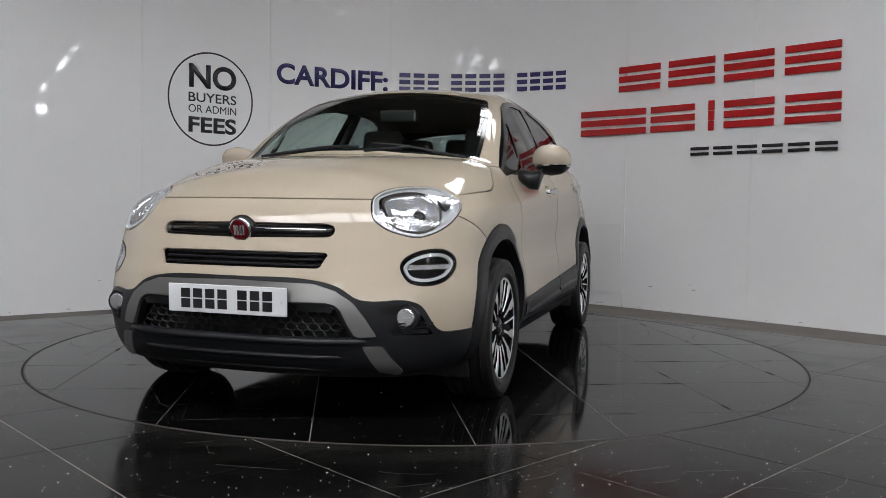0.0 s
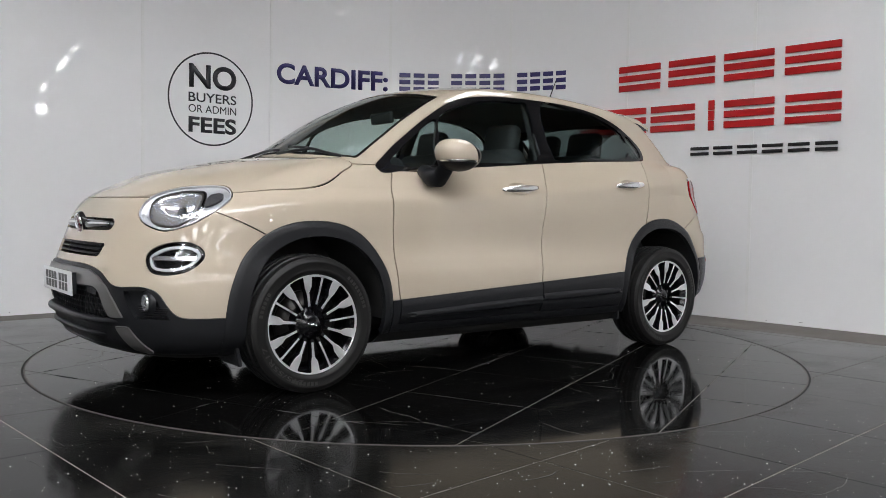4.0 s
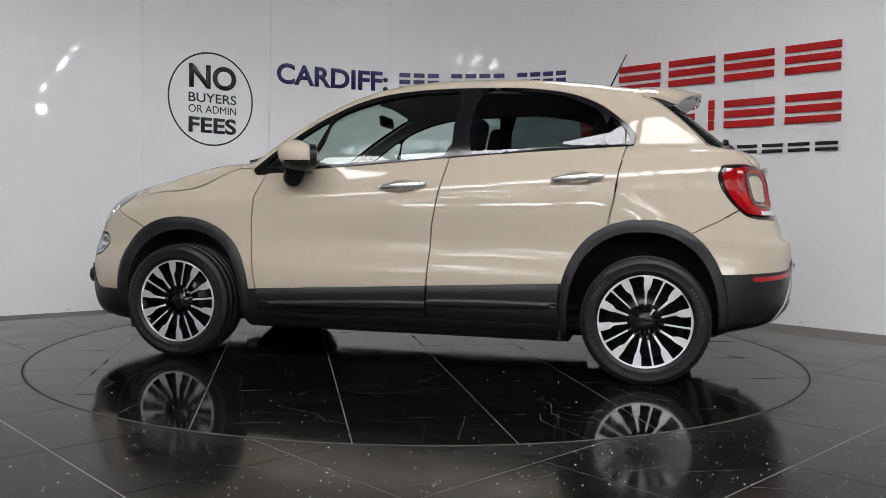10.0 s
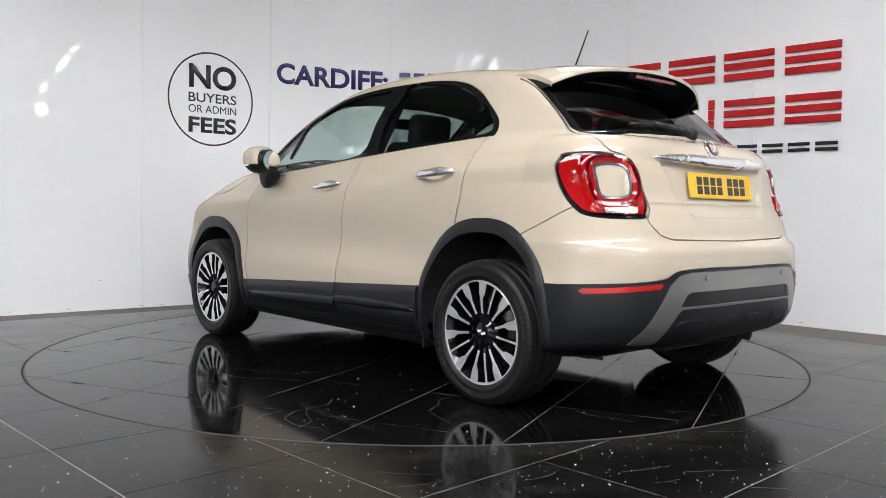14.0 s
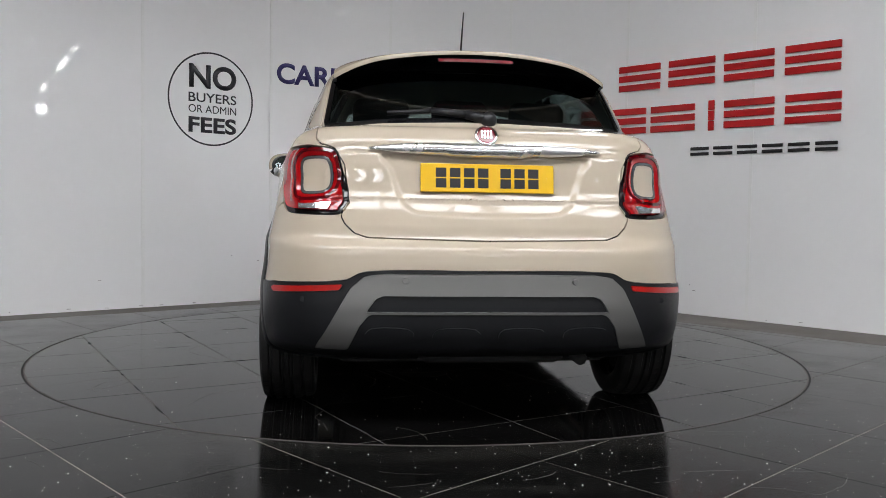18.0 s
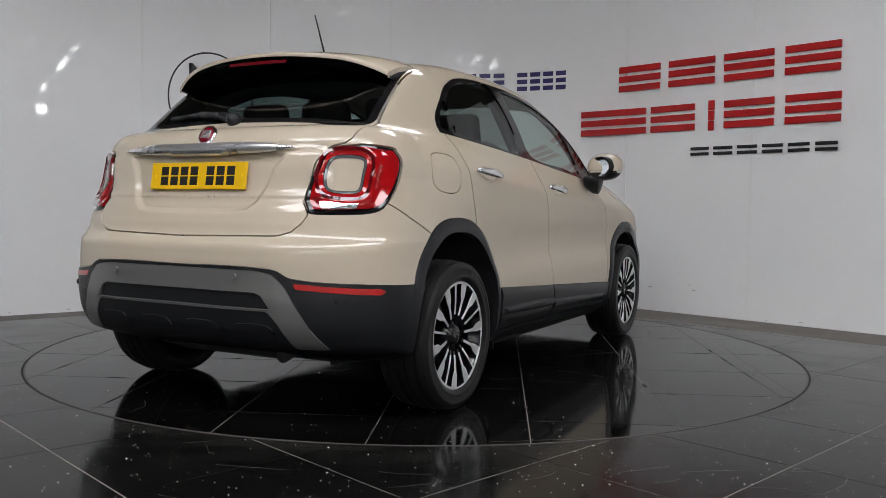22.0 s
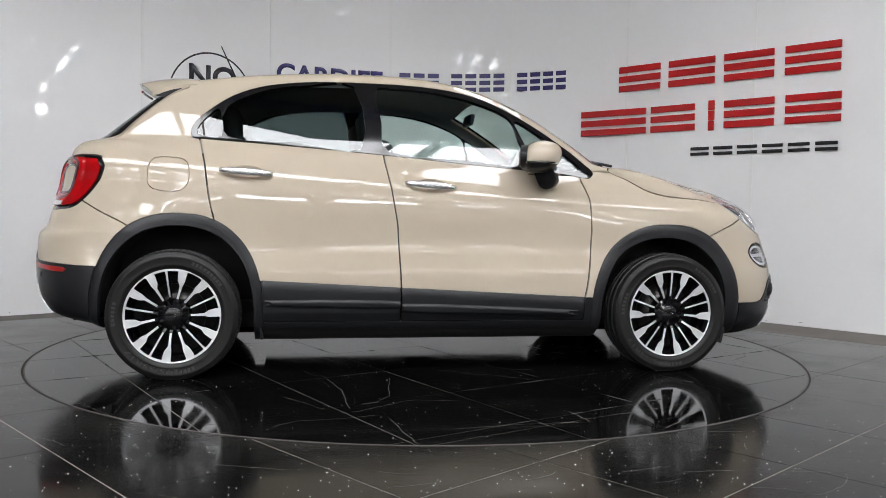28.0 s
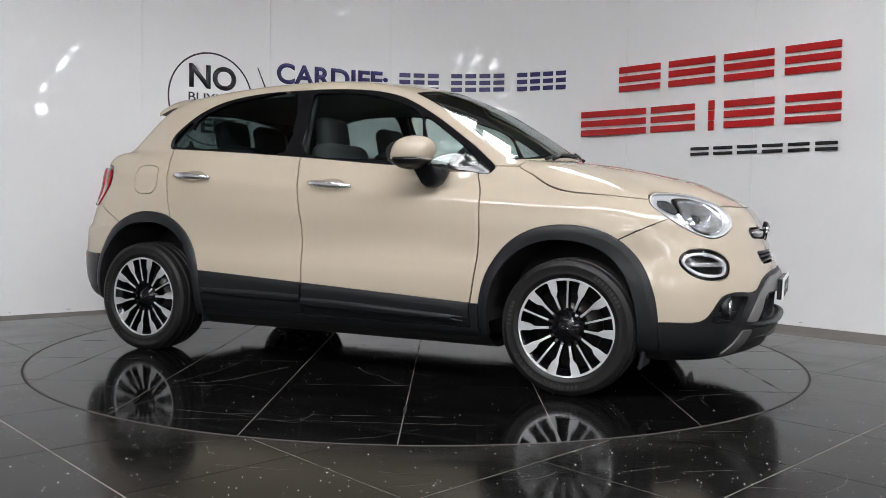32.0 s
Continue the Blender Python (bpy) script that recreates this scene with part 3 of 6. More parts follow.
for _ in range(90):
    x, y = rnd.uniform(-2.6, 2.6), rnd.uniform(-3.5, -1.2)
    if math.hypot(x, y) < TABLE_R + .05:
        continue
    way, bend = rnd.uniform(-.5, .5), rnd.uniform(-.25, .25)
    path_ = [(x, y)]
    for k in range(rnd.randint(2, 5)):
        way += bend
        x, y = x + .05 * math.cos(way), y + .05 * math.sin(way)
        path_.append((x, y))
    if all(math.hypot(*p) > TABLE_R + .03 for p in path_):
        scrapes.append(path_)
M_SCRAPE = mat("grey_scrape", (.10, .097, .09), .6, grain=.2, grain_size=120)
cracks(scrapes, "scrape", floor, "fine grey scrapes on the tiles", 0, .0024, M_SCRAPE)
chips(70, "chipped_edge", table, "dark chipped tile edges")
scuffs(45, "scuff", wall, "small brown scuffs at the wall foot")
specks(1500, TABLE_R + .02, 3.6, True, "grit", floor, "pale grit specks")
specks(650, .2, TABLE_R - .05, False, "grit", table, "pale grit specks")
# ---- the car's outer skin as a smooth solid: x forward, y to its left, z up, origin on the floor between the axles ----
def curve(pts):
    """A smooth curve through control points (a, b), a rising."""
    a = np.array([p[0] for p in pts], float)
    b = np.array([p[1] for p in pts], float)
    d = np.diff(b) / np.diff(a)
    m = np.concatenate([[d[0]], (d[1:] + d[:-1]) / 2, [d[-1]]])
    for k in range(len(d)):
        if d[k] == 0:
            m[k] = m[k + 1] = 0
        elif k and d[k] * d[k - 1] < 0:
            m[k] = 0

    def f(v):
        v = np.asarray(v, float)
        c = np.clip(v, a[0], a[-1])
        i = np.clip(np.searchsorted(a, c) - 1, 0, len(d) - 1)
        h = a[i + 1] - a[i]
        t = (c - a[i]) / h
        r = ((2 * t**3 - 3 * t**2 + 1) * b[i] + (t**3 - 2 * t**2 + t) * h * m[i] + (3 * t**2 - 2 * t**3) * b[i + 1] + (t**3 - t**2) * h * m[i + 1])
        return r + np.where(v < a[0], (v - a[0]) * m[0], 0) + np.where(v > a[-1], (v - a[-1]) * m[-1], 0)
    return f


NOSE = curve([(0.12, 1.99), (0.15, 2.05), (0.2, 2.09), (0.29, 2.125), (0.39, 2.145), (0.46, 2.15), (0.56, 2.135), (0.64, 2.105), (0.725, 2.075), (0.82, 2.035), (0.885, 2), (0.93, 1.955), (0.975, 1.88), (1.02, 1.76), (1.06, 1.58)])
TAIL = curve([(0.24, -1.7), (0.27, -1.825), (0.3, -1.94), (0.36, -2.004), (0.46, -2.034), (0.56, -2.038), (0.66, -2.037), (0.705, -2.028), (0.738, -1.996), (0.79, -1.978), (0.85, -1.955), (0.92, -1.918), (1.02, -1.897), (1.08, -1.878), (1.13, -1.86), (1.18, -1.82), (1.22, -1.755), (1.26, -1.64)])
SIDE = curve([(.1, .778), (.22, .842), (.3, .870), (.4, .886), (.47, .889), (.535, .887), (.58, .880), (.63, .872), (.7, .869), (.8, .870), (.88, .866), (.93, .861), (.955, .856), (.975, .848), (1.0, .835), (1.05, .807), (1.1, .774), (1.15, .73), (1.2, .65), (1.25, .55)])
HOOD = curve([(-2, 1.18), (-1.2, 1.178), (-0.5, 1.145), (0.3, 1.12), (0.8, 1.118), (1.1, 1.118), (1.25, 1.108), (1.42, 1.084), (1.58, 1.05), (1.75, 1.008), (1.86, 0.96), (2, 0.9), (2.2, 0.76)])
CABIN = curve([(0.95, 0.81), (1.05, 0.8), (1.1, 0.783), (1.15, 0.765), (1.2, .745), (1.3, 0.700), (1.4, 0.650), (1.48, 0.605), (1.55, 0.57), (1.62, 0.52)])
ROOF = curve([(-1.7, 1.478), (-1.45, 1.517), (-1.2, 1.552), (-0.95, 1.585), (-0.6, 1.611), (-0.3, 1.615), (0, 1.601), (0.12, 1.587), (0.25, 1.566), (0.37, 1.536), (0.515, 1.481), (0.674, 1.404), (0.83, 1.310), (0.96, 1.224), (1.086, 1.135), (1.2, 1.056)])
CROWN = curve([(0.75, 0), (0.9, 0.01), (1, 0.02), (1.1, 0.03), (1.2, 0.045), (1.3, 0.065), (1.6, 0.112), (2, 0.115)])


def smax(a, b, k):
    h = np.maximum(k - np.abs(a - b), 0) / k
    return np.maximum(a, b) + h * h * k * .25


def skin(x, y, z):
    """Below 0 inside the body, above 0 outside."""
    y = np.abs(y)
    shift = -.071 * (x + .2)
    s = SIDE(z - np.where(z > .6, shift * np.clip((z - .6) / .35, 0, 1), 0))
    s = s - .055 * np.clip((-x - .95) / .5, 0, 1)**2 * np.clip((z - .72) / .25, 0, 1)
    s = s - .11 * np.clip((-x - 1.45) / .5, 0, 1.5)**2 - .05 * np.clip((x - 1.3) / .5, 0, 1.5)**2
    s = s + .004 * np.exp(-((x + 1.28) / .35)**2) * np.clip((.8 - z) / .2, 0, 1)
    s = s - .009 * np.exp(-((x - .03) / .80)**6) * np.exp(-((z - .70 - .03 * x) / .115)**2)
    side = y - s
    front = x - (NOSE(z) - .56 * y**3)
    back = TAIL(z) + .36 * y**3.4 - x
    top = z - (HOOD(x) - np.where(x > .7, CROWN(x), 0) * (y / .7)**2.3)
    low = smax(smax(side, front, .12), smax(back, .17 - z, .06), .14)
    low = smax(low, top, .07)
    g = CABIN(z) + .03 * np.clip(-.6 - x, 0, .8) * np.clip((z - 1.2) / .28, 0, 1) - .30 * np.clip(-1.1 - x, 0, 2)**1.5 - .12 * np.clip(x - .45, 0, 1)**1.5
    cab = smax(y - g, z - (ROOF(x + np.where(x > 0, np.clip(x / .25, 0, 1), 0) * .24 * y**2) - .165 * y**2), .07)
    glass = -1.712 + (1.216 - z) * -1.22 + .20 * y**2 - x
    cab = smax(cab, glass, .11)
    cab = np.maximum(np.maximum(cab, TAIL(np.minimum(z, 1.2)) + .36 * y**3.4 - x), .9 - z)
    h = np.maximum(.03 - np.abs(low - cab), 0) / .03
    return np.minimum(low, cab) - h * h * .03 * .25


def slope(p, e=2e-3):
    x, y, z = p[:, 0], p[:, 1], p[:, 2]
    n = np.stack([skin(x + e, y, z) - skin(x - e, y, z), skin(x, y + e, z) - skin(x, y - e, z), skin(x, y, z + e) - skin(x, y, z - e)], 1)
    return n / np.maximum(np.linalg.norm(n, axis=1, keepdims=True), 1e-9)


# ---- surface tools: cut the skin into panels ----
def loop(pts, n=6):
    """A closed smooth outline through the points."""
    p = np.array(pts, float)
    out = []
    for i in range(len(p)):
        a, b, c, d = p[i - 1], p[i], p[(i + 1) % len(p)], p[(i + 2) % len(p)]
        for k in range(n):
            t = k / n
            out.append(.5 * (2 * b + (c - a) * t + (2 * a - 5 * b + 4 * c - d) * t * t + (3 * b - a - 3 * c + d) * t**3))
    return np.array(out)


def within(poly, a, b):
    """Signed distance to an outline: below 0 inside."""
    p = np.array(poly, float)
    best = np.full(a.shape, 1e9)
    ins = np.zeros(a.shape, bool)
    for i in range(len(p)):
        (x0, y0), (x1, y1) = p[i - 1], p[i]
        dx, dy = x1 - x0, y1 - y0
        t = np.clip(((a - x0) * dx + (b - y0) * dy) / max(dx * dx + dy * dy, 1e-12), 0, 1)
        best = np.minimum(best, (a - x0 - t * dx)**2 + (b - y0 - t * dy)**2)
        if y0 != y1:
            hit = ((y0 > b) != (y1 > b)) & (a < (b - y0) * dx / dy + x0)
            ins ^= hit
    return np.where(ins, -1, 1) * np.sqrt(best)


def clip(V, F, g):
    """The part of a triangle mesh where g < 0, cut along g = 0."""
    s = g < 0
    c = s[F].sum(1)
    faces, extra = [F[c == 3]], []
    pairs = []
    for want in (1, 2):
        T = F[c == want]
        if not len(T):
            continue
        lone = s[T] if want == 1 else ~s[T]
        k = lone.argmax(1)
        r = np.arange(len(T))
        a, b, d = T[r, k], T[r, (k + 1) % 3], T[r, (k + 2) % 3]
        pairs.append((want, a, b, d))
    nv = len(V)
    if pairs:
        e = np.concatenate([np.concatenate([np.stack([a, b], 1), np.stack([a, d], 1)]) for _, a, b, d in pairs])
        es = np.sort(e, 1)
        uq, inv = np.unique(es, axis=0, return_inverse=True)
        inv = inv.reshape(-1)
        ga, gb = g[uq[:, 0]], g[uq[:, 1]]
        t = (ga / (ga - gb))[:, None]
        extra = V[uq[:, 0]] * (1 - t) + V[uq[:, 1]] * t
        at = 0
        for want, a, b, d in pairs:
            n = len(a)
            p, q = inv[at:at + n] + nv, inv[at + n:at + 2 * n] + nv
            at += 2 * n
            if want == 1:
                faces.append(np.stack([a, p, q], 1))
            else:
                faces += [np.stack([p, b, d], 1), np.stack([p, d, q], 1)]
        V = np.concatenate([V, extra])
    F = np.concatenate(faces)
    used, inv = np.unique(F, return_inverse=True)
    return V[used], inv.reshape(-1, 3)


def band(VF, dist, lo, hi):
    """The part of a mesh where lo < dist < hi, by two cuts."""
    V, F = VF
    V, F = clip(V, F, dist(V) - hi)
    return clip(V, F, lo - dist(V))


class Skin:
    """What is left of the skin while panels are cut from it."""

    def __init__(self, V, F):
        self.V, self.F = V, F

    def carve(self, rule, gap=.0027):
        g = rule(*self.V.T)
        got = clip(self.V, self.F, g + gap)
        self.V, self.F = clip(self.V, self.F, gap - g)
        return got


def side_of(VF, side):
    V, F = VF
    return (V, F) if side > 0 else (V * np.array([1, -1, 1]), F[:, ::-1])


def islands(VF):
    """The separate pieces of a mesh, the largest first."""
    V, F = VF
    root = np.arange(len(V))
    while True:
        low = root[F].min(1)
        nxt = root.copy()
        for k in range(3):
            np.minimum.at(nxt, F[:, k], low)
        nxt = nxt[nxt]
        if (nxt == root).all():
            break
        root = nxt
    key = root[F[:, 0]]
    out = []
    for r in np.unique(key):
        f = F[key == r]
        used, inv = np.unique(f, return_inverse=True)
        if len(f) > 6:
            out.append((V[used], inv.reshape(-1, 3)))
    return sorted(out, key=lambda q: -len(q[1]))


def both(VF):
    V, F = VF
    twin = np.arange(len(V)) + len(V)
    seam = np.abs(V[:, 1]) < 1e-5
    twin[seam] = np.nonzero(seam)[0]
    F = np.concatenate([F, twin[F[:, ::-1]]])
    used, inv = np.unique(F, return_inverse=True)
    return np.concatenate([V, V * np.array([1, -1, 1])])[used], inv.reshape(-1, 3)


def refine(VF, times=2):
    """Splits every triangle into four."""
    V, F = VF
    for _ in range(times):
        e = np.sort(np.concatenate([F[:, [0, 1]], F[:, [1, 2]], F[:, [2, 0]]]), 1)
        uq, inv = np.unique(e, axis=0, return_inverse=True)
        mid = inv.reshape(-1) + len(V)
        n = len(F)
        ab, bc, ca = mid[:n], mid[n:2 * n], mid[2 * n:]
        V = np.concatenate([V, (V[uq[:, 0]] + V[uq[:, 1]]) / 2])
        F = np.concatenate([np.stack([F[:, 0], ab, ca], 1), np.stack([ab, F[:, 1], bc], 1), np.stack([ca, bc, F[:, 2]], 1), np.stack([ab, bc, ca], 1)])
    return V, F


def lay(name, VF, material, parent, offset=0.0, thick=.012, label="", bulge=None, shaped=False):
    """A panel that lies on the skin: its face follows the skin, its edges turn in by its thickness."""
    V, F = VF
    N = slope(V)
    off = np.full(len(V), offset) if bulge is None else offset + bulge(*V.T)
    top = V + N * off[:, None]
    e = np.concatenate([F[:, [0, 1]], F[:, [1, 2]], F[:, [2, 0]]])
    es = np.sort(e, 1)
    _, first, count = np.unique(es, axis=0, return_index=True, return_counts=True)
    edge = e[first[count == 1]]
    edge = edge[~((np.abs(V[edge[:, 0], 1]) < 2e-3) & (np.abs(V[edge[:, 1], 1]) < 2e-3))]
    n = len(top)
    verts, tris = top, F
    if shaped:
        fn = np.cross(top[F[:, 1]] - top[F[:, 0]], top[F[:, 2]] - top[F[:, 0]])
        N = np.zeros_like(top)
        for k in range(3):
            np.add.at(N, F[:, k], fn)
        N /= np.maximum(np.linalg.norm(N, axis=1, keepdims=True), 1e-12)
    normals = N[F.reshape(-1)]
    if thick and len(edge):
        m = len(edge)
        a, b = edge[:, 0], edge[:, 1]
        quad_v = np.concatenate([top[a], top[b], top[b] - N[b] * thick, top[a] - N[a] * thick])
        i = np.arange(m) + n
        q1, q2 = np.stack([i + m, i, i + 3 * m], 1), np.stack([i + m, i + 3 * m, i + 2 * m], 1)
        fn = np.cross(top[b] - top[a], N[a])
        fn /= np.maximum(np.linalg.norm(fn, axis=1, keepdims=True), 1e-9)
        verts = np.concatenate([top, quad_v])
        tris = np.concatenate([F, q1, q2])
        normals = np.concatenate([normals, np.repeat(fn, 3, 0), np.repeat(fn, 3, 0)])
    me = bpy.data.meshes.new(name)
    me.vertices.add(len(verts))
    me.vertices.foreach_set("co", verts.astype(np.float32).ravel())
    me.loops.add(3 * len(tris))
    me.loops.foreach_set("vertex_index", tris.astype(np.int32).ravel())
    me.polygons.add(len(tris))
    me.polygons.foreach_set("loop_start", np.arange(0, 3 * len(tris), 3, dtype=np.int32))
    me.polygons.foreach_set("use_smooth", np.ones(len(tris), bool))
    me.update(calc_edges=True)
    me.materials.append(material)
    me.normals_split_custom_set(normals.tolist())
    return part(name, me, material, parent, label)


def skin_mesh(caps=100, mids=170, rounds=210):
    """Half of the car's skin as triangles, found along rays from a line inside it."""
    lat = np.linspace(np.pi / 2, 0, caps)
    x0 = np.concatenate([np.full(caps, 1.2), np.linspace(1.2, -1.1, mids)[1:-1], np.full(caps, -1.1)])
    la = np.concatenate([lat, np.zeros(mids - 2), -lat[::-1]])
    fi = np.linspace(0, np.pi, rounds)
    shape = (len(x0), rounds)
    d = np.stack([np.broadcast_to(np.sin(la)[:, None], shape), np.cos(la)[:, None] * np.sin(fi)[None], -np.cos(la)[:, None] * np.cos(fi)[None]], -1)
    o = np.stack([np.broadcast_to(x0[:, None], shape), np.zeros(shape), np.full(shape, .72)], -1)
    lo, hi = np.zeros(shape), np.full(shape, 2.2)
    for _ in range(24):
        mid = (lo + hi) / 2
        p = o + d * mid[..., None]
        ins = skin(p[..., 0], p[..., 1], p[..., 2]) < 0
        lo, hi = np.where(ins, mid, lo), np.where(ins, hi, mid)
    P = o + d * lo[..., None]
    i, j = np.meshgrid(np.arange(shape[0] - 1), np.arange(rounds - 1), indexing="ij")
    a = (i * rounds + j).ravel()
    F = np.concatenate([np.stack([a, a + 1, a + rounds + 1], 1), np.stack([a, a + rounds + 1, a + rounds], 1)])
    V = P.reshape(-1, 3)
    nrm = np.cross(V[F[:, 1]] - V[F[:, 0]], V[F[:, 2]] - V[F[:, 0]])
    ok = np.linalg.norm(nrm, axis=1) > 1e-12
    F, nrm = F[ok], nrm[ok]
    cen = V[F].mean(1)
    if (nrm * (cen - np.array([0, 0, .72]))).sum() < 0:
        F = F[:, ::-1]
    return V, F


# ---- the car's outlines, in its own metres ----
def arch(x, z, cx, a, b, p=2.3, base=.31):
    dx, dz = np.abs(x - cx) / a, np.maximum(z - base, 0) / b
    return ((dx**p + dz**p)**(1 / p) - 1) * min(a, b)


BEAM_F = curve([(0, .580), (.344, .571), (.435, .546), (.50, .505), (.54, .496), (.687, .492), (.72, .469), (.76, .385), (.80, .367), (1.0, .367)])
BEAM_R = curve([(0, .622), (.413, .620), (.487, .611), (.53, .588), (.56, .582), (.82, .562), (1.0, .54)])
HEAD = loop([(.2164, .832), (.2432, .890), (.326, .927), (.4448, .944), (.5657, .940), (.6251, .892), (.592, .838), (.4936, .773), (.381, .740), (.2828, .759), (.228, .794)])
BOWL = loop([(.273, .833), (.287, .886), (.369, .910), (.470, .912), (.500, .880), (.495, .830), (.46, .785), (.392, .763), (.305, .779)])
LOWLAMP = loop([(.2956, .622), (.3246, .662), (.4016, .689), (.492, .690), (.545, .660), (.546, .617), (.490, .571), (.3995, .553), (.3224, .568)])
REARLAMP = loop([(.494, 1.093), (.5346, 1.097), (.650, 1.090), (.668, 1.074), (.690, 1.034), (.672, .957), (.622, .876), (.548, .833), (.3387, .826), (.316, .85), (.312, .896), (.350, .992), (.375, 1.05), (.41, 1.08)])
WINDOW = loop([(.866, 1.045), (.828, 1.030), (.678, 1.051), (.227, 1.085), (-.227, 1.124), (-.687, 1.158), (-1.16, 1.186), (-1.205, 1.193), (-1.219, 1.222), (-1.196, 1.279), (-1.078, 1.38), (-.985, 1.435), (-.864, 1.478), (-.70, 1.505), (-.5, 1.517), (-.076, 1.512), (.237, 1.466), (.482, 1.353), (.719, 1.197), (.82, 1.117), (.873, 1.07)], 5)
PANES = {
    "front_quarter_glass": [(.79, 1.075), (.535, 1.083), (.50, 1.20), (.452, 1.335), (.60, 1.245), (.72, 1.155)],
    "front_door_glass": [(.505, 1.085), (.2, 1.109), (-.222, 1.142), (-.262, 1.3), (-.285, 1.478), (-.2, 1.490), (-.05, 1.486), (.1, 1.465), (.24, 1.430), (.418, 1.352), (.465, 1.22)],
    "rear_door_glass": [(-.372, 1.155), (-.7, 1.180), (-1.035, 1.200), (-1.05, 1.352), (-.9, 1.438), (-.8, 1.468), (-.65, 1.490), (-.4, 1.493)],
    "rear_quarter_glass": [(-1.068, 1.203), (-1.172, 1.208), (-1.188, 1.232), (-1.16, 1.28), (-1.083, 1.345)],
}
FRONT_DOOR = [(.78, 1.2), (.797, 1.02), (.82, .96), (.831, .917), (.839, .755), (.832, .608), (.814, .46), (.792, .341), (.771, .297), (.747, .278), (-.19, .296), (-.167, .323), (-.17, .472), (-.189, .77), (-.221, .949), (-.254, 1.097), (-.27, 1.25)]
REAR_DOOR = [(-.27, 1.25), (-.254, 1.097), (-.221, .949), (-.189, .77), (-.17, .472), (-.167, .323), (-.19, .296), (-.86, .315), (-.93, .5), (-1.0, .62), (-1.088, .694), (-1.092, .784), (-1.119, .904), (-1.139, 1.053), (-1.165, 1.157), (-1.2, 1.25)]
BONNET = loop([(2.05, 0), (2.05, .15), (2.02, .38), (1.94, .48), (1.75, .63), (1.6, .749), (1.393, .808), (1.2, .802), (1.08, .765), (.985, .713), (1.02, .6), (1.075, .35), (1.10, 0)] + [(1.075, -.35), (1.02, -.6), (.985, -.713), (1.08, -.765), (1.2, -.802), (1.393, -.808), (1.6, -.749), (1.75, -.63), (1.94, -.48), (2.02, -.38), (2.05, -.15)], 4)
SCREEN = [(1.075, 0), (1.05, .3), (.985, .55), (.935, .660), (.75, .640), (.55, .605), (.345, .548), (.325, .53), (.345, .40), (.385, 0), (.345, -.4), (.325, -.53), (.345, -.548), (.55, -.605), (.75, -.640), (.935, -.660), (.985, -.55), (1.05, -.3)]
def mirrored(pts):
    return pts + [(-a, b) for a, b in pts[::-1] if a > 0]


BACKLIGHT = mirrored([(0, 1.207), (.28, 1.199), (.41, 1.194), (.56, 1.176), (.615, 1.176), (.634, 1.186), (.640, 1.21), (.627, 1.30), (.614, 1.40), (.598, 1.47), (.54, 1.485), (0, 1.49)])
GATE = mirrored([(0, .732), (.46, .741), (.51, .757), (.545, .79), (.562, .823), (.53, .87), (.55, 1.02), (.59, 1.085), (.64, 1.10), (.66, 1.12), (.66, 1.16), (.645, 1.21), (.632, 1.30), (.619, 1.40), (.605, 1.50), (.5, 1.62)])
SILVER_F = [(-.1, .566), (.340, .558), (.422, .533), (.488, .490), (.533, .43), (.568, .362), (.494, .360), (.47, .405), (.444, .464), (.42, .482), (.395, .489), (-.1, .487)]
SILVER_LEG = [(.515, .322), (.585, .325), (.640, .222), (.62, .205), (.557, .222)]
MESH_F = [(-.1, .480), (.385, .481), (.418, .472), (.438, .455), (.486, .352), (.44, .345), (-.1, .340)]
POCKET = [(.575, .478), (.68, .484), (.715, .44), (.748, .362), (.62, .362)]
SILVER_R = [(-.1, .612), (.40, .609), (.47, .598), (.52, .555), (.562, .48), (.60, .41), (.655, .318), (.53, .318), (.488, .41), (.455, .452), (.44, .458), (-.1, .460)]
SLOT_R = [(-.1, .528), (.40, .527), (.425, .518), (.462, .466), (-.1, .470)]

M_GLASS = glass("door_glass", (.74, .83, .80))
M_SCREEN = glass("windscreen_glass", (.66, .75, .72))
M_PRIVACY = glass("privacy_glass", (.30, .36, .355))
M_LENS = glass("clear_lens", (.93, .94, .95))
M_REDLENS = mat("red_lamp_lens", (.33, .003, .005), .13, coat=1.0, spec=.2, vary=.22, grain_size=70, grain=.12)
M_SMOKE = mat("smoked_lamp_trim", (.07, .07, .074), .15, coat=.5, vary=.1, grain_size=70)
M_DEEPRED = mat("deep_red_lens", (.085, .001, .003), .1, coat=1.0, spec=.2, vary=.2, grain_size=70)
M_REFLECTOR = mat("red_reflector", (.38, .008, .007), .3, coat=.6, grain=.12, grain_size=350)
M_BOWL = mat("lamp_bowl", (.88, .88, .90), .14, metal=.8, rough_vary=.06, grain_size=90, bump=.35, bump_size=60)
M_LAMPGREY = mat("lamp_bezel_silver", (.74, .745, .755), .26, metal=.35, coat=.6, vary=.04, grain_size=50)
M_CABIN = mat("dark_cabin_plastic", (.03, .03, .032), .6, grain=.1, grain_size=120, bump=.2, bump_size=500)
M_LINING = mat("pale_grey_headlining", (.36, .36, .35), .85, grain=.08, grain_size=150)
M_SEAT = mat("grey_black_seat_cloth", (.045, .045, .048), .85, grain=.25, grain_size=120, bump=.35, bump_size=600)
M_PLATEW = mat("white_plate", (.72, .73, .74), .3, vary=.03, grain_size=60)
M_PLATEY = mat("yellow_plate", (.72, .43, .008), .3, vary=.03, grain_size=60)
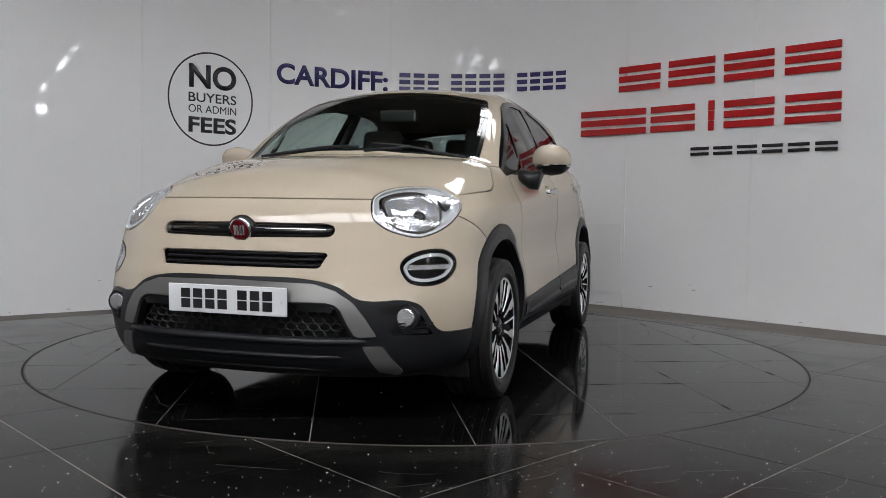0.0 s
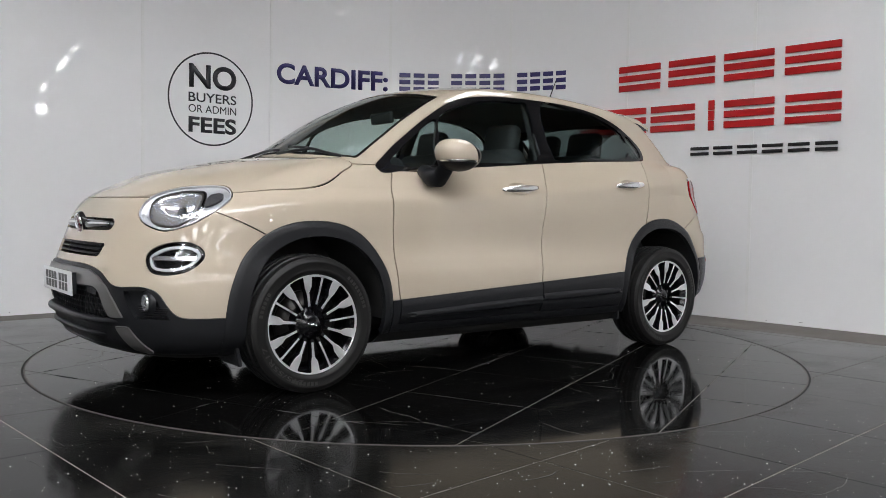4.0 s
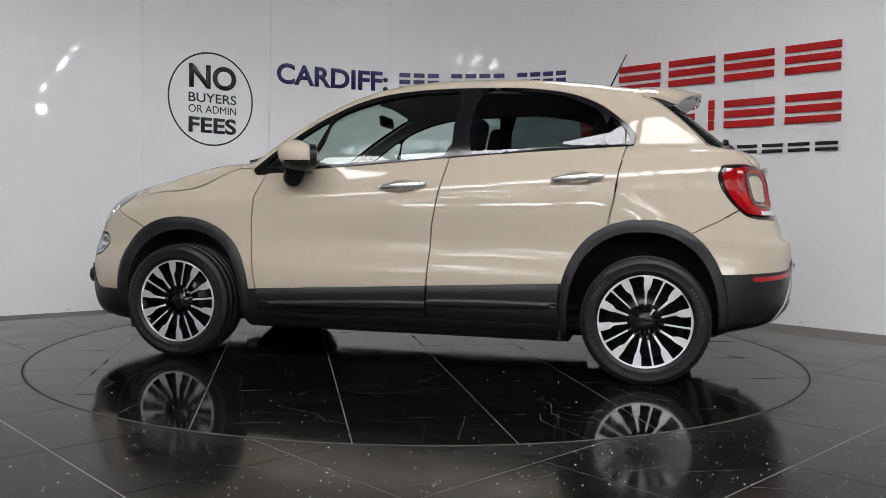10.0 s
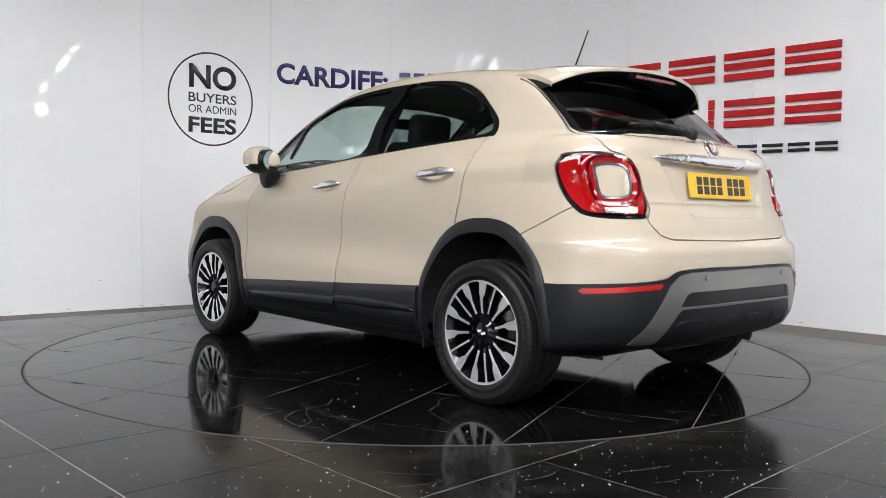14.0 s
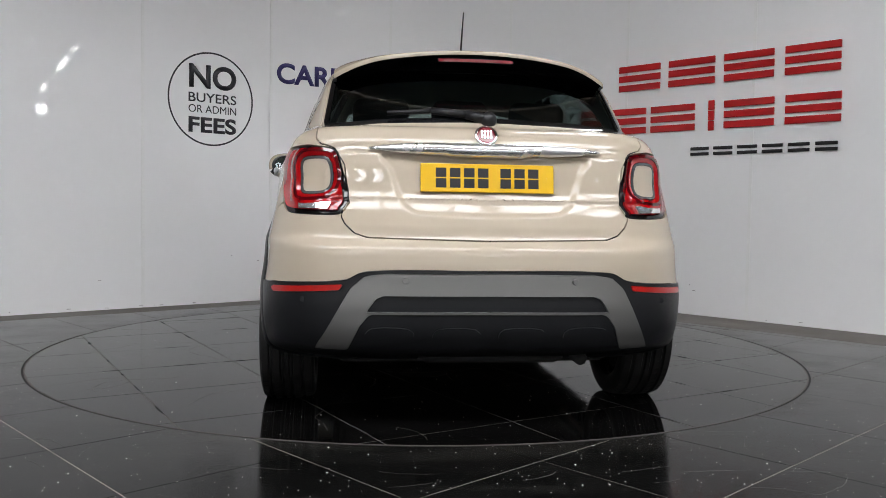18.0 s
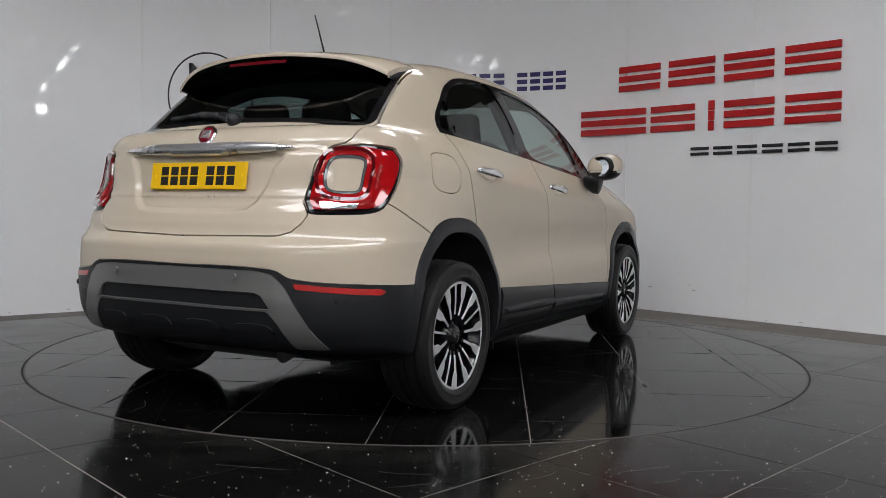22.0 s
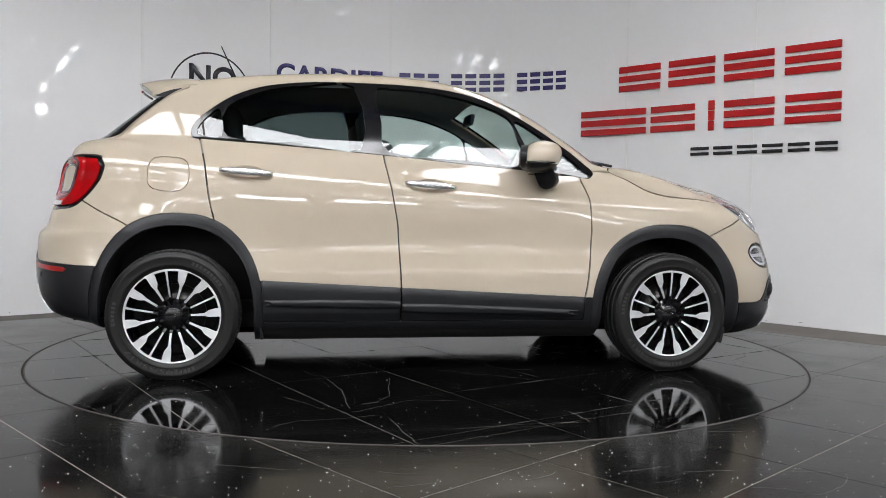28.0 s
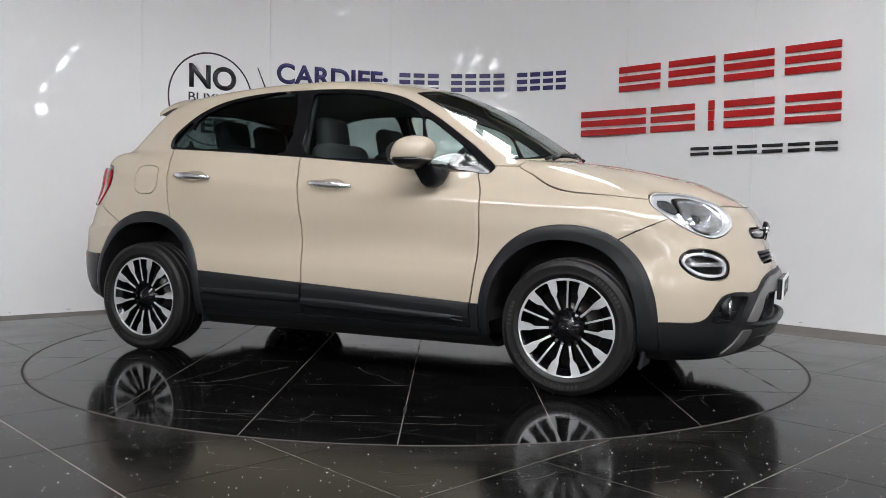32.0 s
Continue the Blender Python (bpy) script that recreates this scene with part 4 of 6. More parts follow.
M_PLATEINK = mat("plate_ink", (.012, .012, .014), .4, vary=.05, grain_size=60)
M_CRIMSON = mat("crimson_enamel", (.13, .004, .010), .15, coat=.8, vary=.08, grain_size=80)
M_DARKALLOY = mat("gloss_black_alloy", (.006, .006, .007), .09, vary=.1, grain_size=60)
M_DISC = mat("brake_disc_iron", (.05, .047, .045), .35, metal=.8, grain=.15, grain_size=200)
M_MIRROR = mat("mirror_glass", (.85, .88, .9), .02, metal=1.0, vary=.01, grain_size=20)


def diag_f(x, y):
    return (y - (x - 1.75)) * .70711


def diag_r(x, y):
    return (y + x + 1.8) * .70711


car = thing("car", "cream-beige compact crossover hatchback with black cladding on the turntable", "car")
whole = skin_mesh()
rest = Skin(*whole)
SIDES = (1, -1)

rest.carve(lambda x, y, z: np.maximum(arch(x, z, 1.25, .357, .410), .45 - y), 0)
rest.carve(lambda x, y, z: np.maximum(arch(x, z, -1.265, .366, .445), .45 - y), 0)
under = rest.carve(lambda x, y, z: z - np.where(np.abs(x) < .95, .242, .205), 0)
head = rest.carve(lambda x, y, z: np.maximum(within(HEAD, diag_f(x, y), z), 1.3 - x))
lowlamp = rest.carve(lambda x, y, z: np.maximum(within(LOWLAMP, diag_f(x, y), z), 1.3 - x))
rearlamp = rest.carve(lambda x, y, z: np.maximum(within(REARLAMP, diag_r(x, y), z), x + 1.3))
windows = rest.carve(lambda x, y, z: np.maximum(within(WINDOW, x, z), .3 - y), .0015)
screen = rest.carve(lambda x, y, z: np.maximum(within(SCREEN, x, y), 1.0 - z), .001)
backlight = rest.carve(lambda x, y, z: np.maximum(within(BACKLIGHT, y, z), x + 1.15), .001)
flare_f = rest.carve(lambda x, y, z: np.maximum(arch(x, z, 1.27, .427, .480), .5 - y), .001)
flare_r = rest.carve(lambda x, y, z: np.maximum(arch(x, z, -1.265, .411, .506), .5 - y), .001)
low_f = rest.carve(lambda x, y, z: np.maximum(z - BEAM_F(y), 1.55 - x), .001)
low_r = rest.carve(lambda x, y, z: np.maximum(z - BEAM_R(y), x + 1.55), .001)
sill = rest.carve(lambda x, y, z: np.maximum(z - (.4445 - .051 * x), np.abs(x) - 1.0), .001)
bar_gap = rest.carve(lambda x, y, z: np.maximum(within([(-.1, .790), (.35, .789), (.378, .780), (.388, .762), (.378, .740), (.36, .735), (-.1, .727)], y, z), 1.7 - x), 0)
grille = rest.carve(lambda x, y, z: np.maximum(within([(-.1, .678), (.365, .677), (.374, .668), (.350, .620), (.34, .616), (-.1, .616)], y, z), 1.7 - x), 0)
bonnet = rest.carve(lambda x, y, z: np.maximum(np.maximum(within(BONNET, x, y), .8 - z), np.where(np.abs(y) < .5, .886 - z, -1)))
nose = rest.carve(lambda x, y, z: within([(2.5, 1.0), (1.95, .9), (1.72, .826), (1.595, .769), (1.52, .732), (1.48, .7), (1.48, .1), (2.5, .1)], x, z))
gate = rest.carve(lambda x, y, z: np.maximum(within(GATE, y, z), x + 1.24))
tail = rest.carve(lambda x, y, z: within([(-2.5, .05), (-1.48, .05), (-1.48, .74), (-1.529, .77), (-1.62, .814), (-1.714, .868), (-1.8, .9), (-2.5, .9)], x, z))
fdoor = rest.carve(lambda x, y, z: np.maximum(np.maximum(within(FRONT_DOOR, x, z), .5 - y), np.where(x > .5, z - 1.045, -1)), .0036)
rdoor = rest.carve(lambda x, y, z: np.maximum(within(REAR_DOOR, x, z), .5 - y), .0038)
wing = rest.carve(lambda x, y, z: np.maximum(np.maximum(.75 - x, z - 1.07), .3 - y + (z > 1.1) * .4))
shell = (rest.V, rest.F)
flare_f, flare_r, sill = refine(flare_f, 1), refine(flare_r, 1), refine(sill, 1)
head, lowlamp, rearlamp = refine(head), refine(lowlamp), refine(rearlamp, 1)

# painted panels
lay("bonnet", both(bonnet), M_PAINT, car)
lay("front_bumper", both(nose), M_PAINT, car)
lay("rear_bumper", both(tail), M_PAINT, car)
RECESS = loop([(-.385, 1.066), (0, 1.068), (.385, 1.066), (.375, 1.0), (.340, .90), (.300, .852), (.24, .836), (0, .832), (-.24, .836), (-.300, .852), (-.340, .90), (-.375, 1.0)], 4)
tailgate = lay("tailgate", refine(both(gate), 1), M_PAINT, car, bulge=lambda x, y, z: -.017 * (lambda k: k * k * (3 - 2 * k))(np.clip(.45 - within(RECESS, y, z) / .030, 0, 1)), shaped=True)
body = lay("body_shell", side_of(shell, 1), M_PAINT, car, thick=.02)
right = Skin(*side_of(shell, -1))
FLAP = loop([(-1.412, 1.005), (-1.40, 1.065), (-1.36, 1.088), (-1.26, 1.084), (-1.222, 1.06), (-1.212, 1.0), (-1.225, .95), (-1.27, .922), (-1.36, .925), (-1.405, .95)])
flap = right.carve(lambda x, y, z: np.maximum(within(FLAP, x, z), y + .5), .0018)
lay("body_shell", (right.V, right.F), M_PAINT, car, thick=.02)
lay("fuel_flap", flap, M_PAINT, car)
doors = {}
for s in SIDES:
    lay("wing", side_of(wing, s), M_PAINT, car)
    for key, nm, panel, hx, hz in (("f", "front_door", fdoor, -.022, .975), ("r", "rear_door", rdoor, -.94, 1.022)):
        left = Skin(*panel)
        cup = refine(left.carve(lambda x, y, z: within(loop([(hx + .085, hz), (hx + .06, hz + .026), (hx, hz + .032), (hx - .06, hz + .026), (hx - .085, hz), (hx - .06, hz - .028), (hx, hz - .034), (hx + .06, hz - .028)], 4), x, z), 0))
        doors[key, s] = lay(nm, side_of((left.V, left.F), s), M_PAINT, car)
        lay("handle_cup", side_of(cup, s), M_PAINT, doors[key, s], 0, 0, bulge=lambda x, y, z: -.020 * np.clip(1 - ((x - hx) / .083)**2 - ((z - hz) / .032)**2, 0, 1)**.8, shaped=True)
    # window surrounds and panes
    surround = Skin(*windows)
    panes = {k: surround.carve(lambda x, y, z, q=loop(p, 3): within(q, x, z), .0005) for k, p in PANES.items()}
    lay("window_surround", side_of((surround.V, surround.F), s), M_GLOSSBLACK, car, .001, .02, "gloss black window surround")
    for k, vf in panes.items():
        lay(k, side_of(vf, s), M_PRIVACY if k.startswith("rear") else M_GLASS, car, -.004, 0, "dark privacy glass" if k.startswith("rear") else "clear green-tinted glass")
    # cladding
    lay("arch_flare", side_of(flare_f, s), M_BLACK, car, .0, .03, "black plastic wheel arch flare", lambda x, y, z: .011 * np.clip(-arch(x, z, 1.27, .427, .480) / .028, 0, 1)**.55, True)
    lay("arch_flare", side_of(flare_r, s), M_BLACK, car, .0, .03, "black plastic wheel arch flare", lambda x, y, z: .011 * np.clip(-arch(x, z, -1.265, .411, .506) / .028, 0, 1)**.55, True)
    cl = Skin(*sill)
    for nm, lo, hi in (("front_door_cladding", -.168, .80), ("rear_door_cladding", -.86, -.172)):
        piece = cl.carve(lambda x, y, z, a=lo, b=hi: np.maximum(np.maximum(a - x, x - b), .283 - z))
        ob = lay(nm, side_of(piece, s), M_BLACK, car, .0, .02, "black plastic door cladding", lambda x, y, z: .012 * np.clip((.4445 - .051 * x - z) / .03, 0, 1)**.6 - .010 * np.clip((.33 - z) / .04, 0, 1), True)
        mid = (.375 if nm[0] == "f" else .40) - .022
        x0, x1 = (-.155, .70) if nm[0] == "f" else (-.80, -.185)
        strip_o = loop([(x0, mid + .022 + .01 * (nm[0] == "f") - .008), (x1, mid - .018 + .008), (x1 + .02, mid - .028), (x1, mid - .042), (x0, mid - .025)] if nm[0] == "f" else [(x0, mid + .018), (x1, mid + .012), (x1, mid - .03), (x0, mid - .018), (x0 - .025, mid)], 4)
        raised = refine(clip(*piece, within(strip_o, piece[0][:, 0], piece[0][:, 2])), 1)
        lay("rubbing_strip", side_of(raised, s), M_BLACK, car, .010, .016, "", lambda x, y, z: .013 * np.clip(-within(strip_o, x, z) / .014, 0, 1)**.55, True)
    lay("sill", side_of((cl.V, cl.F), s), M_BLACK, car, .006, .02, "black plastic sill")

# lower front: black beam, silver band, mesh, lamps' pockets
fr = Skin(*low_f)
silver = fr.carve(lambda x, y, z: np.maximum(within(SILVER_F, y, z), 1.6 - x), .0008)
leg = fr.carve(lambda x, y, z: np.maximum(within(SILVER_LEG, y, z), 1.6 - x), .0008)
mesh_gap = fr.carve(lambda x, y, z: np.maximum(within(MESH_F, y, z), 1.6 - x), 0)
pocket = fr.carve(lambda x, y, z: np.maximum(within(POCKET, y, z), 1.6 - x), 0)
for k, bit in enumerate(islands(both((fr.V, fr.F)))):
    lay("bumper_corner" if k else "lower_front_bumper", bit, M_BLACK, car, .006, .03, "black plastic lower front bumper")
lay("silver_trim", both(silver), M_SILVER, car, .014, .03, "satin grey front skid trim")
lay("mesh_backing", both(mesh_gap), M_DARKWELL, car, -.05, 0)
for s in SIDES:
    lay("skid_leg", side_of(leg, s), M_SILVER, car, .012, .03, "satin grey skid leg")
    lay("lamp_pocket", side_of(pocket, s), M_BLACK, car, -.02, 0)
lay("bar_recess", both(bar_gap), M_DARKWELL, car, -.03, 0)
lay("grille_recess", both(grille), M_DARKWELL, car, -.045, 0)


def cross(point, lo, hi):
    """The first place between lo (inside) and hi (outside) at which point(t) leaves the skin."""
    for n in (120, 60):
        t = np.linspace(lo, hi, n)
        f = skin(*point(t))
        k = max(int(np.argmax(f >= 0)), 1)
        lo, hi = t[k - 1], t[k]
    return float(lo - f[k - 1] * (hi - lo) / max(f[k] - f[k - 1], 1e-9))


def nose_x(y, z, push=0.0):
    return cross(lambda t: (t, t * 0 + y, t * 0 + z), 1.2, 2.5) + push


def tail_x(y, z, push=0.0):
    return cross(lambda t: (t, t * 0 + y, t * 0 + z), -1.1, -2.5) - push


def side_y(x, z):
    return cross(lambda t: (t * 0 + x, t, t * 0 + z), 0.0, 1.2)


def roof_z(x, y):
    return cross(lambda t: (t * 0 + x, t * 0 + y, t), .7, 1.8)


def sweep(path, section, closed_ends=True):
    """A bar: a section (list of (out, up)) carried along a path of (point, out, up)."""
    bm = bmesh.new()
    rings = []
    for p, o, u, k in path:
        rings.append([bm.verts.new(Vector(p) + Vector(o) * a * k + Vector(u) * b * k) for a, b in section])
    n = len(section)
    for r, q in zip(rings, rings[1:]):
        for i in range(n):
            bm.faces.new((r[i], r[(i + 1) % n], q[(i + 1) % n], q[i]))
    bm.faces.new(rings[0][::-1])
    bm.faces.new(rings[-1])
    bmesh.ops.recalc_face_normals(bm, faces=bm.faces)
    return bm


def oval(a, b, n=14):
    return [(a * math.cos(2 * math.pi * i / n), b * math.sin(2 * math.pi * i / n)) for i in range(n)]


def front_bar(name, y0, y1, z0, z1, push, a, b, material, label="", taper=0.0, n=24, sink=0.0):
    path = []
    for i in range(n + 1):
        t = i / n
        y, z = y0 + (y1 - y0) * t, z0 + (z1 - z0) * t
        k = 1 - taper * abs(2 * t - 1)**3
        path.append(((nose_x(y, z, push - sink * abs(2 * t - 1)**8), y, z), (1, 0, 0), (0, 0, 1), k))
    return part(name, sweep(path, oval(a, b)), material, car, label, True)


# grille bar with the round badge, slats of the lower grille, honeycomb
front_bar("grille_bar", -.372, .372, .757, .757, -.012, .024, .026, M_GLOSSBLACK, "gloss black grille bar", .35)
for y0, y1 in ((-.355, -.065), (.065, .355)):
    front_bar("chrome_strip", y0, y1, .764, .764, .006, .009, .0075, M_CHROME, "dark chrome strip", .5)
for z in (.668, .648, .627):
    front_bar("grille_slat", -.345, .345, z, z, -.022, .016, .005, M_BLACK, "black grille slat")
for z, h, out, a, b in ((.340, .58, .010, .022, .017), (.277, .50, .004, .020, .013), (.222, .50, -.006, .02, .012)):
    front_bar("lower_lip", -h, h, z, z, out, a, b, M_BLACK, "black plastic lower lip", .3, 40, .035)
bm = bmesh.new()
for r in range(5):
    for c in range(-11, 12):
        y, z = c * .044 + (.022 if r % 2 else 0), .470 - r * .0265
        if abs(y) > .40 - max(0, (.45 - z)) * -.5 or abs(y) > .46:
            continue
        x = nose_x(abs(y), z) - .03
        for k in range(6):
            a0, a1 = math.pi / 3 * k, math.pi / 3 * (k + 1)
            rod(bm, (x, y + .025 * math.cos(a0), z + .0165 * math.sin(a0)), (x, y + .025 * math.cos(a1), z + .0165 * math.sin(a1)), .0032, 4)
part("honeycomb_mesh", bm, M_BLACK, car, "black honeycomb intake mesh", kind="stuff")
for s in SIDES:
    bm = bmesh.new()
    prism([(s * .27, .484), (s * .39, .484), (s * .42, .468), (s * .415, .452), (s * .27, .452)][::s], .012, Matrix(((0, 0, 1, nose_x(.35, .47) - .022), (1, 0, 0, 0), (0, 1, 0, 0), (0, 0, 0, 1))), bm)
    part("bumper_insert", bm, M_BLACK, car)


def disc_on(name, x, y, z, nx, r, thick, material, parent, label="", ry=1.0, seg=40, lean=0.0, dish=0.0):
    """A round plate facing along +x or -x, its edge rounded."""
    bm = bmesh.new()
    prof = [(0, thick - dish), (r * .82, thick - dish * .3), (r * .93, thick), (r, thick * .6), (r, 0)]
    rings = []
    for a in range(seg):
        t = 2 * math.pi * a / seg
        rings.append([bm.verts.new((nx * h, q * ry * math.cos(t), q * math.sin(t))) for q, h in prof[1:]])
    c = bm.verts.new((nx * prof[0][1], 0, 0))
    for a in range(seg):
        b = (a + 1) % seg
        bm.faces.new((c, rings[a][0], rings[b][0]))
        for k in range(len(prof) - 2):
            bm.faces.new((rings[a][k], rings[a][k + 1], rings[b][k + 1], rings[b][k]))
    bmesh.ops.recalc_face_normals(bm, faces=bm.faces)
    return part(name, bm, material, parent, label, True, pose(x, y, z, 0, lean, 0))


bx = nose_x(0, .757)
disc_on("badge_surround", bx - .008, 0, .757, 1, .063, .022, M_GLOSSBLACK, car, "black badge surround", lean=12)
badge = disc_on("badge", bx + .012, 0, .760, 1, .049, .012, M_CHROME, car, "round chrome badge with crimson centre", lean=12)
disc_on("badge_centre", .011, 0, 0, 1, .040, .003, M_CRIMSON, badge)
bm = bmesh.new()
for k in range(4):
    box(bm, .003, .0085, .040, Matrix.Translation((.0160, -.0195 + k * .013, 0)))
part("badge_bars", bm, M_SATIN, badge)

# number plates, with plain bars for their characters
def plate(name, x, z, nx, lean, face):
    ob = part(name, box_bm(.008, .52, .111, Matrix(), .003), face, car, "white number plate" if nx > 0 else "yellow number plate", at=pose(x, 0, z, 0, lean, 0))
    ink = mesh_from(box_bm(.0012, .041, .036), "bar", M_PLATEINK)
    y = -.205
    for k in range(7):
        y += .033 if k == 4 else 0
        for zz in (.0205, -.0205):
            part("bar", ink, M_PLATEINK, ob, at=pose(nx * .0044, nx * (y + .024), zz))
        y += .0545
    cap = mesh_from(rod(bmesh.new(), (nx * .003, 0, 0), (nx * .0065, 0, 0), .006, 10), "screw_cap", face)
    for s in SIDES:
        part("screw_cap", cap, face, ob, at=pose(0, s * .235, 0))
    return ob


plate("number_plate", 2.178, .490, 1, 2, M_PLATEW)
part("plate_holder", box_bm(.02, .50, .10, pose(2.162, 0, .490, 0, 2, 0), .004), M_BLACK, car)

# headlamps: silver bezel dish, bright bowl, lens; the low round-ended lamps; fog lamps
for s in SIDES:
    hl = lay("headlamp", side_of(clip(*head, -.002 - within(BOWL, diag_f(head[0][:, 0], head[0][:, 1]), head[0][:, 2])), s), M_LAMPGREY, car, -.022, .0, "headlamp with silver bezel and clear lens", bulge=lambda x, y, z: .018 * np.clip(within(HEAD, diag_f(x, np.abs(y)), z) / .02 + 1, 0, 1), shaped=True)
    cut = clip(*head, within(BOWL, diag_f(head[0][:, 0], head[0][:, 1]), head[0][:, 2]))
    lay("bowl", side_of(cut, s), M_BOWL, hl, -.012, .02, bulge=lambda x, y, z: -.05 * np.clip(-within(BOWL, diag_f(x, np.abs(y)), z) / .075, 0, 1)**.7 + .0014 * np.sin(diag_f(x, np.abs(y)) * 60 + z * 8) + .0006 * np.sin(z * 110), shaped=True)
    ring = band(head, lambda V: within(BOWL, diag_f(V[:, 0], V[:, 1]), V[:, 2]), -.0015, .0075)
    lay("bowl_ring", side_of(ring, s), M_CHROME, hl, -.008, .012)
    gap_h = clip(*band(head, lambda V: within(BOWL, diag_f(V[:, 0], V[:, 1]), V[:, 2]), .008, .017), .86 - band(head, lambda V: within(BOWL, diag_f(V[:, 0], V[:, 1]), V[:, 2]), .008, .017)[0][:, 2])
    lay("bowl_gap", side_of(gap_h, s), M_GLOSSBLACK, hl, -.0125, .006, "dark gap round the lamp bowl")
    bulb = clip(*head, np.hypot(diag_f(head[0][:, 0], head[0][:, 1]) - .415, head[0][:, 2] - .842) - .026)
    lay("bulb_ring", side_of(clip(*bulb, .017 - np.hypot(diag_f(bulb[0][:, 0], bulb[0][:, 1]) - .415, bulb[0][:, 2] - .842)), s), M_CHROME, hl, -.030, .02)
    lay("bulb_glass", side_of(clip(*bulb, np.hypot(diag_f(bulb[0][:, 0], bulb[0][:, 1]) - .415, bulb[0][:, 2] - .842) - .017), s), M_SMOKE, hl, -.036, .01)
    blink = clip(*head, within(loop([(.525, .905), (.572, .912), (.585, .89), (.56, .865), (.527, .855)], 4), diag_f(head[0][:, 0], head[0][:, 1]), head[0][:, 2]))
    lay("indicator", side_of(blink, s), M_SMOKE, hl, -.006, .012, "dark indicator pocket")
    lay("lens", side_of(head, s), M_LENS, hl, .001, .004)
    rim_h = clip(*head, -.006 - within(HEAD, diag_f(head[0][:, 0], head[0][:, 1]), head[0][:, 2]))
    lay("lens_rim", side_of(rim_h, s), M_LAMPGREY, hl, .0015, .01)
    ll = lay("low_lamp", side_of(lowlamp, s), M_GLOSSBLACK, car, -.02, 0, "oval daytime running lamp")
    zz = within(LOWLAMP, diag_f(lowlamp[0][:, 0], lowlamp[0][:, 1]), lowlamp[0][:, 2])
    lay("lamp_ring", side_of(band(lowlamp, lambda V: within(LOWLAMP, diag_f(V[:, 0], V[:, 1]), V[:, 2]), -.0270, -.0155), s), M_LAMPGREY, ll, -.006, .012)
    sd = diag_f(lowlamp[0][:, 0], lowlamp[0][:, 1])
    lay("lamp_bar", side_of(clip(*lowlamp, np.maximum(np.abs(lowlamp[0][:, 2] - .625) - .009, zz + .02)), s), M_BOWL, ll, -.006, .012)
    lay("lens", side_of(lowlamp, s), M_LENS, ll, .001, .004)
    lay("lens_rim", side_of(clip(*lowlamp, -.007 - zz), s), M_GLOSSBLACK, ll, .0015, .01)
    fx = nose_x(.664, .436)
    fl = disc_on("fog_lamp", fx - .035, s * .664, .432, 1, .052, .03, M_BLACK, car, "round fog lamp in a black pocket", dish=.012)
    disc_on("lens", .014, 0, 0, 1, .037, .022, M_BOWL, fl)
    for k in range(5):
        part("pocket_rib", box_bm(.012, .10 + .012 * k, .004, pose(nose_x(.69, .375 + k * .01) - .008, s * .695, .372 + k * .0095, 0, 0, s * 38)), M_BLACK, car)

# rear lamps: red ring with a body-coloured centre
OPEN_R = loop([(.518, 1.036), (.47, 1.041), (.424, 1.036), (.402, 1.015), (.390, .975), (.390, .935), (.405, .918), (.45, .913), (.492, .915), (.508, .932), (.520, .985), (.528, 1.02)])
for s in SIDES:
    V, F = rearlamp
    sd = diag_r(V[:, 0], V[:, 1])
    lay_o, lay_i = within(REARLAMP, sd, V[:, 2]), within(OPEN_R, sd, V[:, 2])
    rl = lay("rear_lamp", side_of(rearlamp, s), M_GLOSSBLACK, car, -.006, .01, "red ring rear lamp with a body-coloured centre")
    lay("red_lens", side_of(band(clip(V, F, lay_o + .017), lambda W: within(OPEN_R, diag_r(W[:, 0], W[:, 1]), W[:, 2]), .012, 9), s), M_REDLENS, rl, .004, .02, bulge=lambda x, y, z: .010 * np.sin(np.pi * np.clip((within(OPEN_R, diag_r(x, np.abs(y)), z) - .012) / .06, 0, 1)), shaped=True)
    lay("light_ring", side_of(band(rearlamp, lambda V: within(OPEN_R, diag_r(V[:, 0], V[:, 1]), V[:, 2]), .028, .040), s), M_DEEPRED, rl, .0150, .01)
    lay("centre_trim", side_of(band(rearlamp, lambda V: within(OPEN_R, diag_r(V[:, 0], V[:, 1]), V[:, 2]), 0, .010), s), M_SMOKE, rl, .004, .012)
    lay("centre_panel", side_of(clip(V, F, lay_i), s), M_PAINT, rl, .000, .012, "body-coloured centre of the rear lamp")
    lay("reversing_lens", side_of(clip(V, F, within([(.36, .868), (.50, .872), (.49, .845), (.365, .843)], sd, V[:, 2])), s), M_BOWL, rl, .013, .01)

# lower rear: black beam, silver skid, slot, reflectors, sensors
rr = Skin(*low_r)
refl = rr.carve(lambda x, y, z: np.maximum(within([(.548, .568), (.83, .546), (.82, .524), (.562, .545)], y, z), x + 1.5), .0005)
skid = rr.carve(lambda x, y, z: np.maximum(within(SILVER_R, y, z), x + 1.5), .0008)
lay("lower_rear_bumper", both((rr.V, rr.F)), M_BLACK, car, .004, .03, "black plastic lower rear bumper")
sk = Skin(*skid)
slot = sk.carve(lambda x, y, z: within(SLOT_R, y, z), .0005)
lay("rear_skid", both((sk.V, sk.F)), M_SILVER, car, .008, .03, "satin grey rear skid plate")
lay("skid_slot", both(slot), M_BLACK, car, -.002, .01)
